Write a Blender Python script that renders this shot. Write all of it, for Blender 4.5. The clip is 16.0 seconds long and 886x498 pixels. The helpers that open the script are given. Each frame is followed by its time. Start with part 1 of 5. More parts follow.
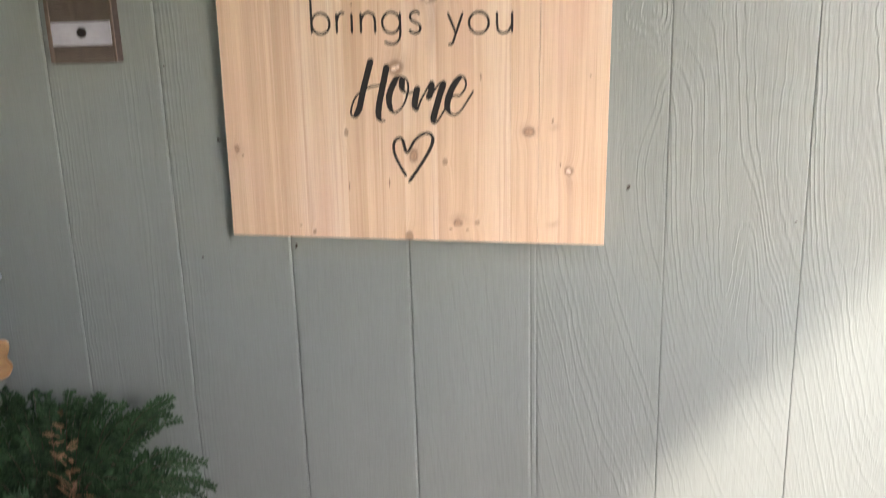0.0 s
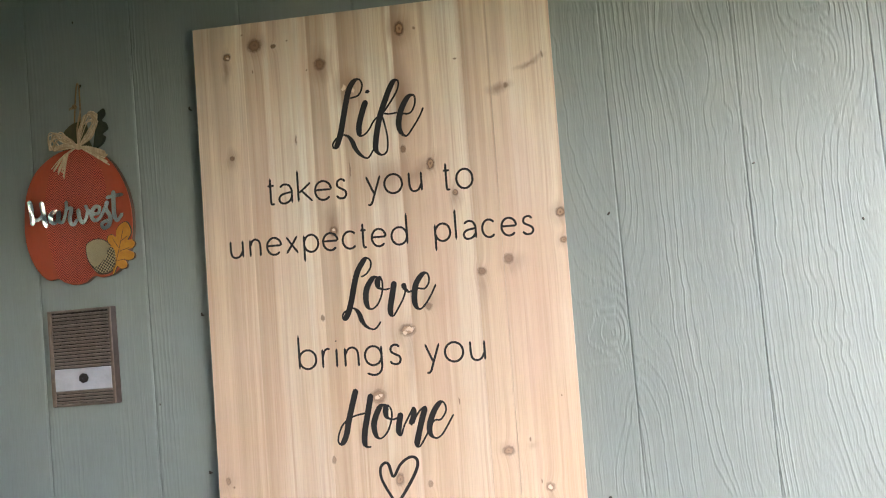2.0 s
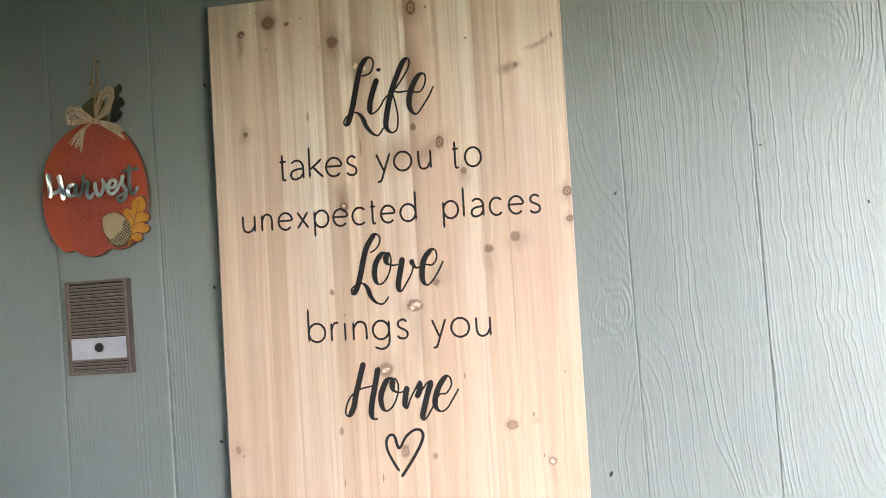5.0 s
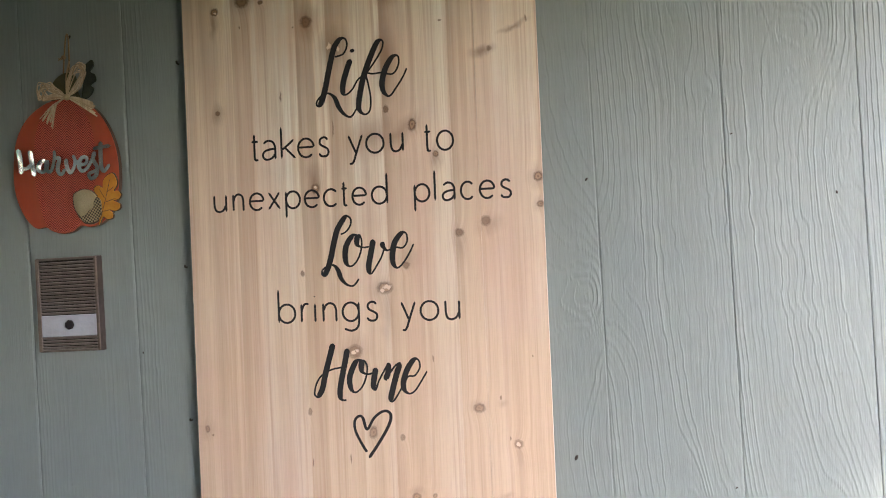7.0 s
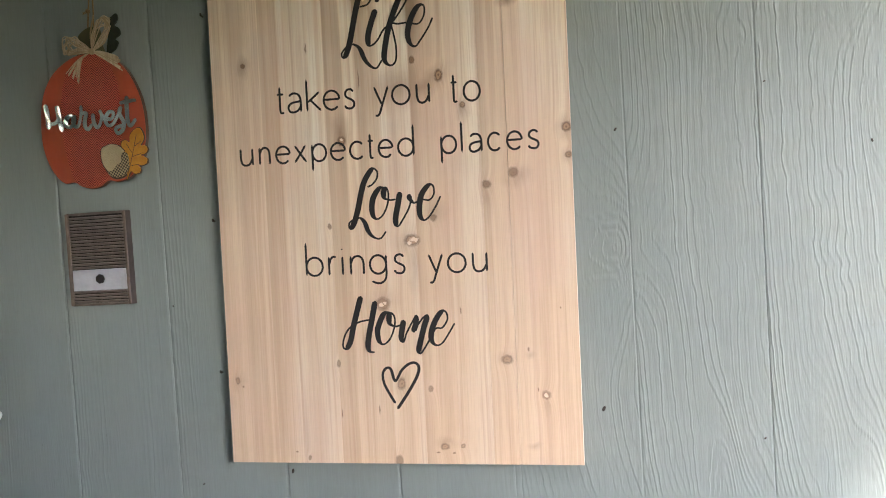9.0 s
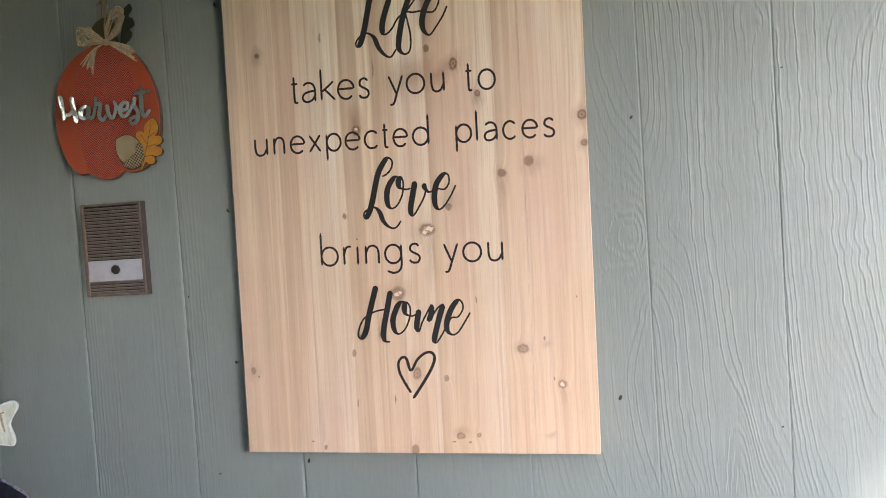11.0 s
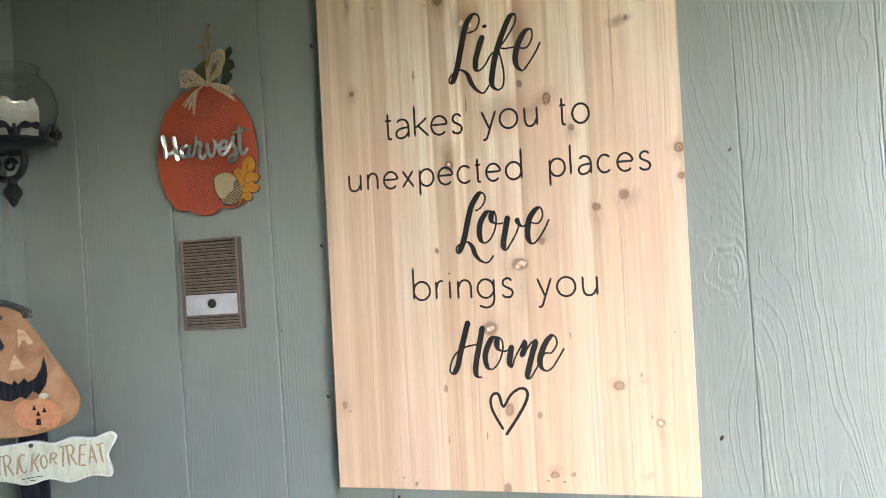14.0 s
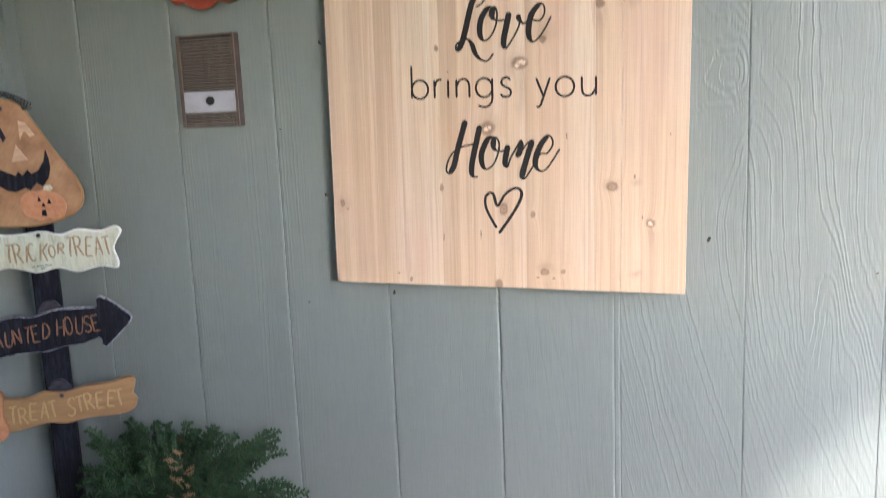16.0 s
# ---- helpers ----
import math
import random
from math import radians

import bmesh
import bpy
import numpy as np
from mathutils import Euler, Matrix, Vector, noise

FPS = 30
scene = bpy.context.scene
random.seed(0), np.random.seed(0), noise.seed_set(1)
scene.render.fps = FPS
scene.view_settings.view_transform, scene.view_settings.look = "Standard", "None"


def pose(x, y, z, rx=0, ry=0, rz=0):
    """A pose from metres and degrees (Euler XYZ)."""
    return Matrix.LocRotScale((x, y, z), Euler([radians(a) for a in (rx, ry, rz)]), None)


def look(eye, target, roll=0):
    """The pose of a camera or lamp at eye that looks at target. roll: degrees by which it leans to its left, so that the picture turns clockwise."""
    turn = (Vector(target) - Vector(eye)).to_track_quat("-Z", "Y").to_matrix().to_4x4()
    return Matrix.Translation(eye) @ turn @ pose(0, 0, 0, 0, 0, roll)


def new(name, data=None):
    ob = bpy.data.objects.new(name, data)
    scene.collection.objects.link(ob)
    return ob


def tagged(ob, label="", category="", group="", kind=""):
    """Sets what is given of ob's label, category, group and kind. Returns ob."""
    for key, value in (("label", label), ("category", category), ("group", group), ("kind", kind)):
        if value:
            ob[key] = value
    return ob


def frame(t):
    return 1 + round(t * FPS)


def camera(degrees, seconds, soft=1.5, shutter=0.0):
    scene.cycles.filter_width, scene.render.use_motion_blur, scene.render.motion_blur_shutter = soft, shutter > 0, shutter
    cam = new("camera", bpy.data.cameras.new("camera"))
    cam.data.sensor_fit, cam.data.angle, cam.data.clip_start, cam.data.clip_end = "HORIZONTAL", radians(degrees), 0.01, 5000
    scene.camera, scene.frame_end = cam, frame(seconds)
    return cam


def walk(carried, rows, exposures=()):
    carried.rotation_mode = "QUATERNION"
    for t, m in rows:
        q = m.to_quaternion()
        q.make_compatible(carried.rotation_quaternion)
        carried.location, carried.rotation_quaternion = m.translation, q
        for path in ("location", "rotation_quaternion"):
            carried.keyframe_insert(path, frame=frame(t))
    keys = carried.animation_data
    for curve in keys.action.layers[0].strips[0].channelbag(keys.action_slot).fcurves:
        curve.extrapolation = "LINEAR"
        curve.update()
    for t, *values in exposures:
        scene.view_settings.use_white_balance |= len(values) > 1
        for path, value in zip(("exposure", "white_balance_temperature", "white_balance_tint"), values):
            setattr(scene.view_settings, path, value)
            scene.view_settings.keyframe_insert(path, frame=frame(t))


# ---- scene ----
cam = camera(55.9, 16.0, soft=1.0, shutter=0.5)
PATH = [
    (0, (0.292, -1.297, 1.419), (-0.053, 0.61, 0.927), -1.7),
    (0.5, (0.286, -1.315, 1.463), (-0.033, 0.638, 1.172), -1.8),
    (1, (0.285, -1.346, 1.48), (-0.056, 0.623, 1.408), -1.4),
    (1.5, (0.307, -1.349, 1.525), (-0.014, 0.624, 1.579), -3.1),
    (2, (0.323, -1.36, 1.533), (0.027, 0.615, 1.639), -5.1),
    (2.5, (0.337, -1.367, 1.537), (0.035, 0.606, 1.667), -5.8),
    (3, (0.343, -1.379, 1.531), (0.027, 0.59, 1.684), -5.3),
    (3.5, (0.325, -1.377, 1.526), (-0.018, 0.587, 1.677), -4.9),
    (4, (0.321, -1.383, 1.523), (-0.024, 0.584, 1.637), -4.9),
    (6.5, (0.373, -1.368, 1.518), (0.047, 0.605, 1.557), -3.1),
    (7, (0.373, -1.374, 1.526), (0.053, 0.6, 1.543), -3.3),
    (7.5, (0.365, -1.373, 1.524), (0.032, 0.599, 1.546), -3.4),
    (8, (0.354, -1.37, 1.519), (0.007, 0.6, 1.519), -3.6),
    (8.5, (0.355, -1.374, 1.522), (-0.011, 0.591, 1.477), -3.5),
    (9, (0.361, -1.372, 1.512), (-0.013, 0.592, 1.439), -3.6),
    (11.5, (0.339, -1.372, 1.506), (-0.058, 0.586, 1.408), -3.8),
    (12, (0.328, -1.37, 1.506), (-0.07, 0.586, 1.387), -3.6),
    (12.5, (0.319, -1.369, 1.506), (-0.098, 0.583, 1.375), -3.3),
    (13, (0.313, -1.385, 1.496), (-0.162, 0.557, 1.429), -2.9),
    (13.5, (0.3, -1.379, 1.497), (-0.228, 0.55, 1.515), -3.1),
    (13.7, (0.31, -1.378, 1.513), (-0.24, 0.545, 1.526), -3.5),
    (14, (0.304, -1.378, 1.493), (-0.237, 0.547, 1.521), -3.8),
    (14.5, (0.314, -1.375, 1.485), (-0.213, 0.553, 1.413), -4.2),
    (15, (0.312, -1.371, 1.474), (-0.203, 0.554, 1.304), -4.4),
    (15.5, (0.312, -1.404, 1.444), (-0.237, 0.507, 1.225), -3.2),
    (16, (0.319, -1.391, 1.415), (-0.246, 0.498, 1.078), -2.4),
]
EXPOSURES = [
    (0.0, 4.36, 7450, 25),
    (0.5, 4.11, 7450, 31),
    (1.0, 4.21, 7000, 27),
    (2.0, 4.60, 6650, 20),
    (3.5, 4.79, 6600, 19),
    (4.1, 4.82, 6550, 21),
    (6.4, 4.65, 6500, 22),
    (7.0, 4.27, 6600, 24),
    (7.5, 3.91, 6600, 24),
    (8.0, 4.28, 6550, 23),
    (9.0, 4.35, 6650, 21),
    (11.5, 4.40, 6650, 24),
    (13.0, 4.59, 6650, 21),
    (14.0, 4.85, 6600, 19),
    (15.0, 4.73, 6650, 20),
    (16.0, 4.53, 6650, 22),
]
walk(cam, [(t, look(eye, target, roll)) for t, eye, target, roll in PATH], EXPOSURES)

# ---- world, sun ----
SUN_WAY = Vector((-0.52, 0.56, -0.60)).normalized()   # the way the sunlight travels
world = bpy.data.worlds.new("sky")
scene.world = world
world.use_nodes = True
sky = world.node_tree.nodes.new("ShaderNodeTexSky")
sky.sky_type = "NISHITA"
sky.sun_disc = False
sky.sun_elevation = math.asin(-SUN_WAY.z)
sky.sun_rotation = math.atan2(-SUN_WAY.x, -SUN_WAY.y)
world.node_tree.links.new(sky.outputs[0], world.node_tree.nodes["Background"].inputs[0])
world.node_tree.nodes["Background"].inputs[1].default_value = 0.15
sun_data = bpy.data.lights.new("sun", "SUN")
sun_data.energy, sun_data.angle, sun_data.color = 0.38, radians(2.6), (1.0, 0.97, 0.91)
sun = new("sun", sun_data)
sun.matrix_world = look((0, 0, 0), SUN_WAY)


# ---- materials ----
class Nodes:
    """A material's node tree, with short calls to add and join nodes."""

    def __init__(self, name, colour=(0.5, 0.5, 0.5), rough=0.6, metal=0.0):
        self.mat = bpy.data.materials.new(name)
        self.mat.use_nodes = True
        self.tree = self.mat.node_tree
        self.bsdf = self.tree.nodes["Principled BSDF"]
        self.bsdf.inputs["Base Color"].default_value = (*colour, 1)
        self.bsdf.inputs["Roughness"].default_value = rough
        self.bsdf.inputs["Metallic"].default_value = metal

    def add(self, kind, inputs=(), **settings):
        node = self.tree.nodes.new("ShaderNode" + kind)
        if "operation" in settings:
            node.operation = settings["operation"]
        if settings.get("use_clamp"):
            node.use_clamp = True
        if "data_type" in settings:
            node.data_type, node.blend_type = settings["data_type"], settings["blend_type"]
        if "bands_direction" in settings:
            node.bands_direction = settings["bands_direction"]
        for key, value in dict(inputs).items():
            if hasattr(value, "is_output"):
                self.tree.links.new(value, node.inputs[key])
            else:
                node.inputs[key].default_value = value
        return node

    def coords(self, scale=(1, 1, 1), shift=None):
        where = self.add("TexCoord").outputs["Object"]
        if shift is not None:
            where = self.add("VectorMath", {0: where, 1: shift}, operation="ADD").outputs[0]
        return self.add("VectorMath", {0: where, 1: scale}, operation="MULTIPLY").outputs[0]

    def noise(self, where, scale=1.0, detail=4.0, rough=0.55):
        return self.add("TexNoise", {"Vector": where, "Scale": scale, "Detail": detail, "Roughness": rough}).outputs["Fac"]

    def math(self, op, a, b=0.0, clamp=False):
        return self.add("Math", {0: a, 1: b}, operation=op, use_clamp=clamp).outputs[0]

    def ramp(self, fac, stops):
        node = self.add("ValToRGB", {"Fac": fac})
        els = node.color_ramp.elements
        while len(els) < len(stops):
            els.new(0.5)
        for el, (at, colour) in zip(els, stops):
            el.position, el.color = at, (*colour, 1) if len(colour) == 3 else colour
        return node.outputs["Color"]

    def mix(self, fac, a, b, blend="MIX"):
        node = self.add("Mix", data_type="RGBA", blend_type=blend)
        for key, value in ((0, fac), (6, a), (7, b)):
            if hasattr(value, "is_output"):
                self.tree.links.new(value, node.inputs[key])
            else:
                node.inputs[key].default_value = value if key == 0 else (*value[:3], 1)
        return node.outputs[2]

    def base(self, colour):
        self.tree.links.new(colour, self.bsdf.inputs["Base Color"])

    def rough(self, value):
        self.tree.links.new(value, self.bsdf.inputs["Roughness"])

    def bump(self, height, distance=0.001, strength=1.0):
        node = self.add("Bump", {"Height": height, "Distance": distance, "Strength": strength})
        self.tree.links.new(node.outputs[0], self.bsdf.inputs["Normal"])

    def random(self):
        return self.add("ObjectInfo").outputs["Random"]


def speckled(name, a, b, scale=(40, 40, 40), rough=0.6, metal=0.0, bump=0.0005, detail=5.0):
    """A plain painted or cast surface: two tones broken by noise, with fine relief."""
    n = Nodes(name, a, rough, metal)
    fac = n.noise(n.coords(scale), 1.0, detail)
    n.base(n.ramp(fac, [(0.3, a), (0.72, b)]))
    n.rough(n.math("ADD", n.math("MULTIPLY", fac, 0.2), rough - 0.1))
    n.bump(n.noise(n.coords(tuple(4 * v for v in scale)), 1.0, 3), bump)
    return n.mat


def siding_paint():
    n = Nodes("sage_siding_paint")
    big = n.noise(n.coords((3, 3, 1.2)), 1.0, 4)
    fine = n.noise(n.coords((420, 420, 22)), 1.0, 3, 0.6)
    colour = n.ramp(big, [(0.25, (0.221, 0.261, 0.243)), (0.75, (0.252, 0.296, 0.276))])
    colour = n.mix(n.math("MULTIPLY", n.ramp(fine, [(0.35, (1, 1, 1)), (0.6, (0, 0, 0))]), 0.14), colour, (0.15, 0.16, 0.15))
    spots = n.noise(n.coords((90, 90, 60)), 1.0, 2)
    colour = n.mix(n.math("MULTIPLY", n.ramp(spots, [(0.70, (0, 0, 0)), (0.78, (1, 1, 1))]), 0.25), colour, (0.13, 0.135, 0.12))
    n.base(colour)
    n.rough(n.math("ADD", n.math("MULTIPLY", big, 0.2), 0.36))
    n.bump(fine, 0.0005, 0.7)
    return n.mat


# The big board's marks, in cm from its middle. Round knots: centre, half width, half height.
KNOTS = [(-19.6, 41.6, 1.05, 0.95), (-16.3, 41.1, 0.42, 0.34), (-8.4, 37.1, 0.85, 0.85), (5.5, 41.5, 0.75, 0.95), (-24.6, 40.1, 0.62, 0.55), (-24.7, 22.7, 0.40, 0.36), (12.8, 13.6, 0.42, 0.42),
    (29.4, 9.0, 0.66, 0.66), (29.6, 4.6, 0.46, 0.46), (16.2, 0.5, 0.62, 0.60), (20.6, 2.2, 0.70, 0.72), (7.1, -4.5, 0.55, 0.5), (-7.9, 9.0, 0.62, 0.7), (-10.7, -5.2, 0.30, 0.42), (3.4, -8.1, 1.15, 0.85),
    (-2.2, -18.5, 1.1, 0.95), (18.3, -28.2, 0.80, 0.66), (24.5, -34.1, 0.62, 0.60), (-10.4, -28.5, 0.28, 0.55), (-28.8, -31.2, 0.36, 0.52), (0.4, -32.0, 0.60, 0.85), (5.4, -32.9, 0.32, 0.48),
    (7.3, -42.6, 0.62, 0.45), (10.4, -42.5, 0.36, 0.36), (-0.6, -45.0, 0.55, 0.8), (-16.4, -44.7, 0.25, 0.4), (4.75, 21.5, 0.36, 0.55), (9.1, 18.7, 0.60, 0.85)]
# Pin knots and dark flecks, upright.
FLECKS = [(-13.8, 41.8, 0.16, 0.10), (-21.7, 43.7, 0.17, 0.12), (-10.7, 36.4, 0.13, 0.13), (8.0, 41.3, 0.20, 0.22), (-13.3, 24.8, 0.13, 0.75), (-20.2, 37.2, 0.12, 0.25), (11.0, -20.0, 0.12, 0.45),
    (22.3, 30.2, 0.34, 0.38), (28.4, 34.6, 0.14, 0.50), (14.4, 35.5, 0.28, 0.14), (-10.2, -37.0, 0.10, 0.5), (-3.6, -36.4, 0.09, 0.75), (-18.6, -43.6, 0.22, 0.12), (6.2, -43.6, 0.3, 0.14), (8.8, -43.7, 0.2, 0.16),
    (23.2, -33.2, 0.10, 0.3), (21.9, -26.6, 0.16, 0.3), (-27.9, -32.3, 0.15, 0.18), (-4.4, 18.9, 0.09, 1.3), (27.3, -19.9, 0.10, 0.16)]
# Brown clouds in the wood, and slanting spikes: centre, half width, half height, lean in degrees.
CLOUDS = [(1.8, 17.0, 3.2, 2.2, 20), (-3.9, 32.6, 2.0, 2.4, 0), (6.9, 17.4, 3.0, 1.2, 35), (21.1, 29.9, 1.5, 0.55, 8), (26.3, 33.4, 1.7, 0.35, 18), (21.4, 1.6, 1.6, 1.1, 20), (2.7, -8.3, 1.7, 1.3, 20), (3.6, -11.5, 0.7, 4.0, 0),
    (-2.0, -18.2, 1.7, 1.7, 0), (-8.4, 37.0, 1.5, 2.2, 0), (-19.6, 41.8, 1.5, 1.5, 0), (5.4, 41.6, 1.5, 1.9, 0), (-7.9, 10.2, 1.0, 2.0, 0), (16.2, -1.6, 0.6, 2.6, 0), (24.6, -35.6, 0.28, 1.7, 0), (22.4, -42.6, 0.7, 0.4, 0),
    (22.2, -27.4, 0.6, 0.4, 10), (7.6, -42.0, 1.3, 0.7, 0), (18.2, -28.2, 1.1, 0.9, 0), (0.3, -31.4, 0.9, 2.2, 0), (7.6, -3.2, 1.2, 1.6, 0), (29.4, 8.8, 1.1, 1.3, 0), (29.7, 4.4, 0.8, 1.0, 0), (-24.7, 22.6, 0.8, 1.2, 0),
    (12.8, 13.2, 0.8, 1.6, 0), (-28.7, -31.4, 0.9, 1.2, 0), (5.0, 29.5, 1.3, 4.0, 0), (-24.8, 38.4, 0.5, 2.0, 0)]
# Torn, unvarnished spots inside knots.
CHIPS = [(3.7, -8.0, 0.95, 0.50), (3.0, -8.5, 0.55, 0.40), (-2.5, -18.7, 0.55, 0.50), (-1.8, -18.4, 0.35, 0.35), (-4.5, 32.6, 0.55, 0.75), (-3.0, 32.2, 0.35, 0.6), (-7.9, 9.2, 0.34, 0.38), (24.5, -34.1, 0.46, 0.44), (-24.5, 39.9, 0.36, 0.24)]
# How the colour of the glued strips goes across the board: x in cm, and a shade from 0 (brown) to 1 (pale).
SHADES = ((-30.5, 0.52), (-23.4, 0.50), (-22.6, 0.72), (-21.9, 0.66), (-21.8, 0.40), (-18.6, 0.52), (-17.9, 0.80), (-17.45, 0.84), (-17.35, 0.58), (-13.2, 0.64), (-12.3, 0.88), (-11.4, 0.66), (-10.5, 0.82), (-10.4, 0.26), (-7.4, 0.36), (-7.0, 0.74),
    (-5.4, 0.70), (-4.9, 0.42), (-1.3, 0.50), (-1.0, 0.62), (2.8, 0.66), (3.7, 1.0), (4.2, 0.98), (4.28, 0.42), (9.7, 0.50), (10.0, 0.66), (15.4, 0.86), (15.55, 0.40), (19.8, 0.54), (19.9, 0.76), (22.4, 0.60), (30.2, 0.50))


def nearest(n, where, spots):
    """How far, in radii, the nearest of the oval spots is; a fifth number is their lean."""
    least = None
    for x, z, wide, tall, *lean in spots:
        off = n.add("VectorMath", {0: where, 1: (x / 100, 0, z / 100)}, operation="SUBTRACT").outputs[0]
        if lean and lean[0]:
            off = n.add("VectorRotate", {"Vector": off, "Axis": (0, 1, 0), "Angle": radians(lean[0])}).outputs[0]
        off = n.add("VectorMath", {0: off, 1: (100 / wide, 0, 100 / tall)}, operation="MULTIPLY").outputs[0]
        far = n.add("VectorMath", {0: off}, operation="LENGTH").outputs["Value"]
        least = far if least is None else n.math("MINIMUM", least, far)
    return least


def cedar():
    n = Nodes("clear_coated_cedar", rough=0.45)
    where = n.add("TexCoord").outputs["Object"]

    def shaken(scale, by):
        noise_at = n.add("TexNoise", {"Vector": n.coords(scale), "Scale": 1.0, "Detail": 3.0}).outputs["Color"]
        noise_at = n.add("VectorMath", {0: noise_at, 1: (0.5, 0.5, 0.5)}, operation="SUBTRACT").outputs[0]
        return n.add("VectorMath", {0: where, 1: n.add("VectorMath", {0: noise_at, 1: by}, operation="MULTIPLY").outputs[0]}, operation="ADD").outputs[0]

    bent, loose = shaken((150, 150, 110), (0.0045, 0, 0.0050)), shaken((55, 55, 30), (0.016, 0, 0.022))
    knot = nearest(n, bent, KNOTS)
    fleck = nearest(n, bent, FLECKS)
    cloud = nearest(n, loose, CLOUDS)
    rough_edge = n.noise(n.coords((190, 190, 190)), 1.0, 2)
    chip = n.math("ADD", nearest(n, bent, CHIPS), n.math("MULTIPLY", n.math("SUBTRACT", rough_edge, 0.5), 1.3))
    # The grain runs up the planks and swells round the knots.
    pull = n.math("MULTIPLY", n.math("POWER", 2.718, n.math("MULTIPLY", knot, -0.55)), 0.012)
    shift = n.add("CombineXYZ", {0: n.math("ADD", n.math("MULTIPLY", n.random(), 7.0), pull), 1: n.random(), 2: n.math("MULTIPLY", n.random(), 3.0)}).outputs[0]
    moved = n.add("VectorMath", {0: where, 1: shift}, operation="ADD").outputs[0]

    def grain(sx, sz, detail, rough=0.6):
        stretched = n.add("VectorMath", {0: moved, 1: (sx, 4.0, sz)}, operation="MULTIPLY").outputs[0]
        return n.noise(stretched, 1.0, detail, rough)

    broad, lines, fine, late = grain(34, 0.5, 3, 0.5), grain(110, 1.1, 4, 0.55), grain(560, 8, 3), grain(150, 0.8, 2, 0.4)
    # The strips' own shades, drifting slowly along their length.
    axes = n.add("SeparateXYZ", {0: where}).outputs
    drift = n.math("MULTIPLY", n.math("SUBTRACT", n.noise(n.coords((20, 20, 2.2)), 1.0, 3), 0.5), 0.007)
    across = n.math("ADD", n.math("MULTIPLY", n.math("ADD", axes[0], drift), 1 / 0.61), 0.5)
    shade = n.ramp(across, [((x + 30.5) / 61, (v, v, v)) for x, v in SHADES])
    # Towards the foot the strips grow more alike and yellower.
    foot = n.math("ADD", n.math("MULTIPLY", axes[2], -1.0), n.math("ADD", n.math("MULTIPLY", n.noise(n.coords((7, 7, 3)), 1.0, 2), 0.5), 0.06), True)
    foot = n.math("MINIMUM", foot, 0.5)
    shade = n.mix(n.math("MULTIPLY", foot, 0.6), shade, (0.60, 0.60, 0.60))
    fac = n.math("ADD", n.math("MULTIPLY", shade, 1.30), n.math("ADD", n.math("MULTIPLY", broad, 1.2), n.math("MULTIPLY", grain(9, 2.6, 3, 0.5), 0.60)))
    fac = n.math("SUBTRACT", fac, 1.10)
    colour = n.ramp(fac, [(0.10, (0.47, 0.335, 0.245)), (0.32, (0.66, 0.515, 0.385)), (0.55, (0.85, 0.705, 0.545)), (0.85, (0.93, 0.845, 0.715))])
    colour = n.mix(n.math("MULTIPLY", foot, 1.0), colour, (0.63, 0.425, 0.235))
    colour = n.mix(n.math("MULTIPLY", n.ramp(lines, [(0.36, (1, 1, 1)), (0.50, (0, 0, 0))]), 0.46), colour, (0.54, 0.335, 0.215))
    colour = n.mix(n.math("MULTIPLY", n.ramp(late, [(0.60, (0, 0, 0)), (0.68, (1, 1, 1))]), n.math("MULTIPLY", grain(11, 1.5, 3), 0.46)), colour, (0.50, 0.300, 0.19))
    colour = n.mix(n.math("MULTIPLY", n.ramp(fine, [(0.38, (1, 1, 1)), (0.52, (0, 0, 0))]), 0.22), colour, (0.46, 0.28, 0.175))
    blush = n.math("MULTIPLY", n.ramp(n.noise(n.coords((14, 14, 2.4)), 1.0, 3), [(0.48, (0, 0, 0)), (0.70, (1, 1, 1))]), 0.45)
    colour = n.mix(blush, colour, (0.70, 0.46, 0.345))
    fresh = n.math("SUBTRACT", 1.0, n.math("MULTIPLY", foot, 0.7))      # the lower knots are paler
    smoke = n.math("MULTIPLY", n.ramp(n.math("DIVIDE", cloud, 2.0), [(0.10, (1, 1, 1)), (0.45, (0.55, 0.55, 0.55)), (0.80, (0.14, 0.14, 0.14)), (1.0, (0, 0, 0))]), n.math("ADD", n.math("MULTIPLY", lines, 0.9), 0.25))
    colour = n.mix(n.math("MULTIPLY", smoke, n.math("POWER", fresh, 2.0), True), colour, (0.31, 0.175, 0.105))
    rings = n.math("SINE", n.math("MULTIPLY", knot, 15.0))
    uneven = n.math("ADD", knot, n.math("ADD", n.math("MULTIPLY", rings, 0.035), n.math("MULTIPLY", n.math("SUBTRACT", n.noise(bent, 330, 2), 0.5), 0.55)))
    inner = n.ramp(uneven, [(0.12, (0.20, 0.098, 0.055)), (0.34, (0.47, 0.285, 0.165)), (0.62, (0.40, 0.225, 0.125)), (0.78, (0.16, 0.078, 0.042)), (0.90, (0.13, 0.062, 0.034))])
    dark_heart = n.ramp(n.noise(n.coords((9, 9, 9)), 1.0, 1), [(0.46, (0, 0, 0)), (0.54, (1, 1, 1))])
    inner = n.mix(n.math("MULTIPLY", dark_heart, 0.75), inner, (0.21, 0.115, 0.068))
    ring = n.ramp(n.math("DIVIDE", uneven, 2.0), [(0.44, (1, 1, 1)), (0.54, (0.55, 0.55, 0.55)), (0.72, (0, 0, 0))])
    colour = n.mix(n.math("MULTIPLY", ring, fresh), colour, inner)
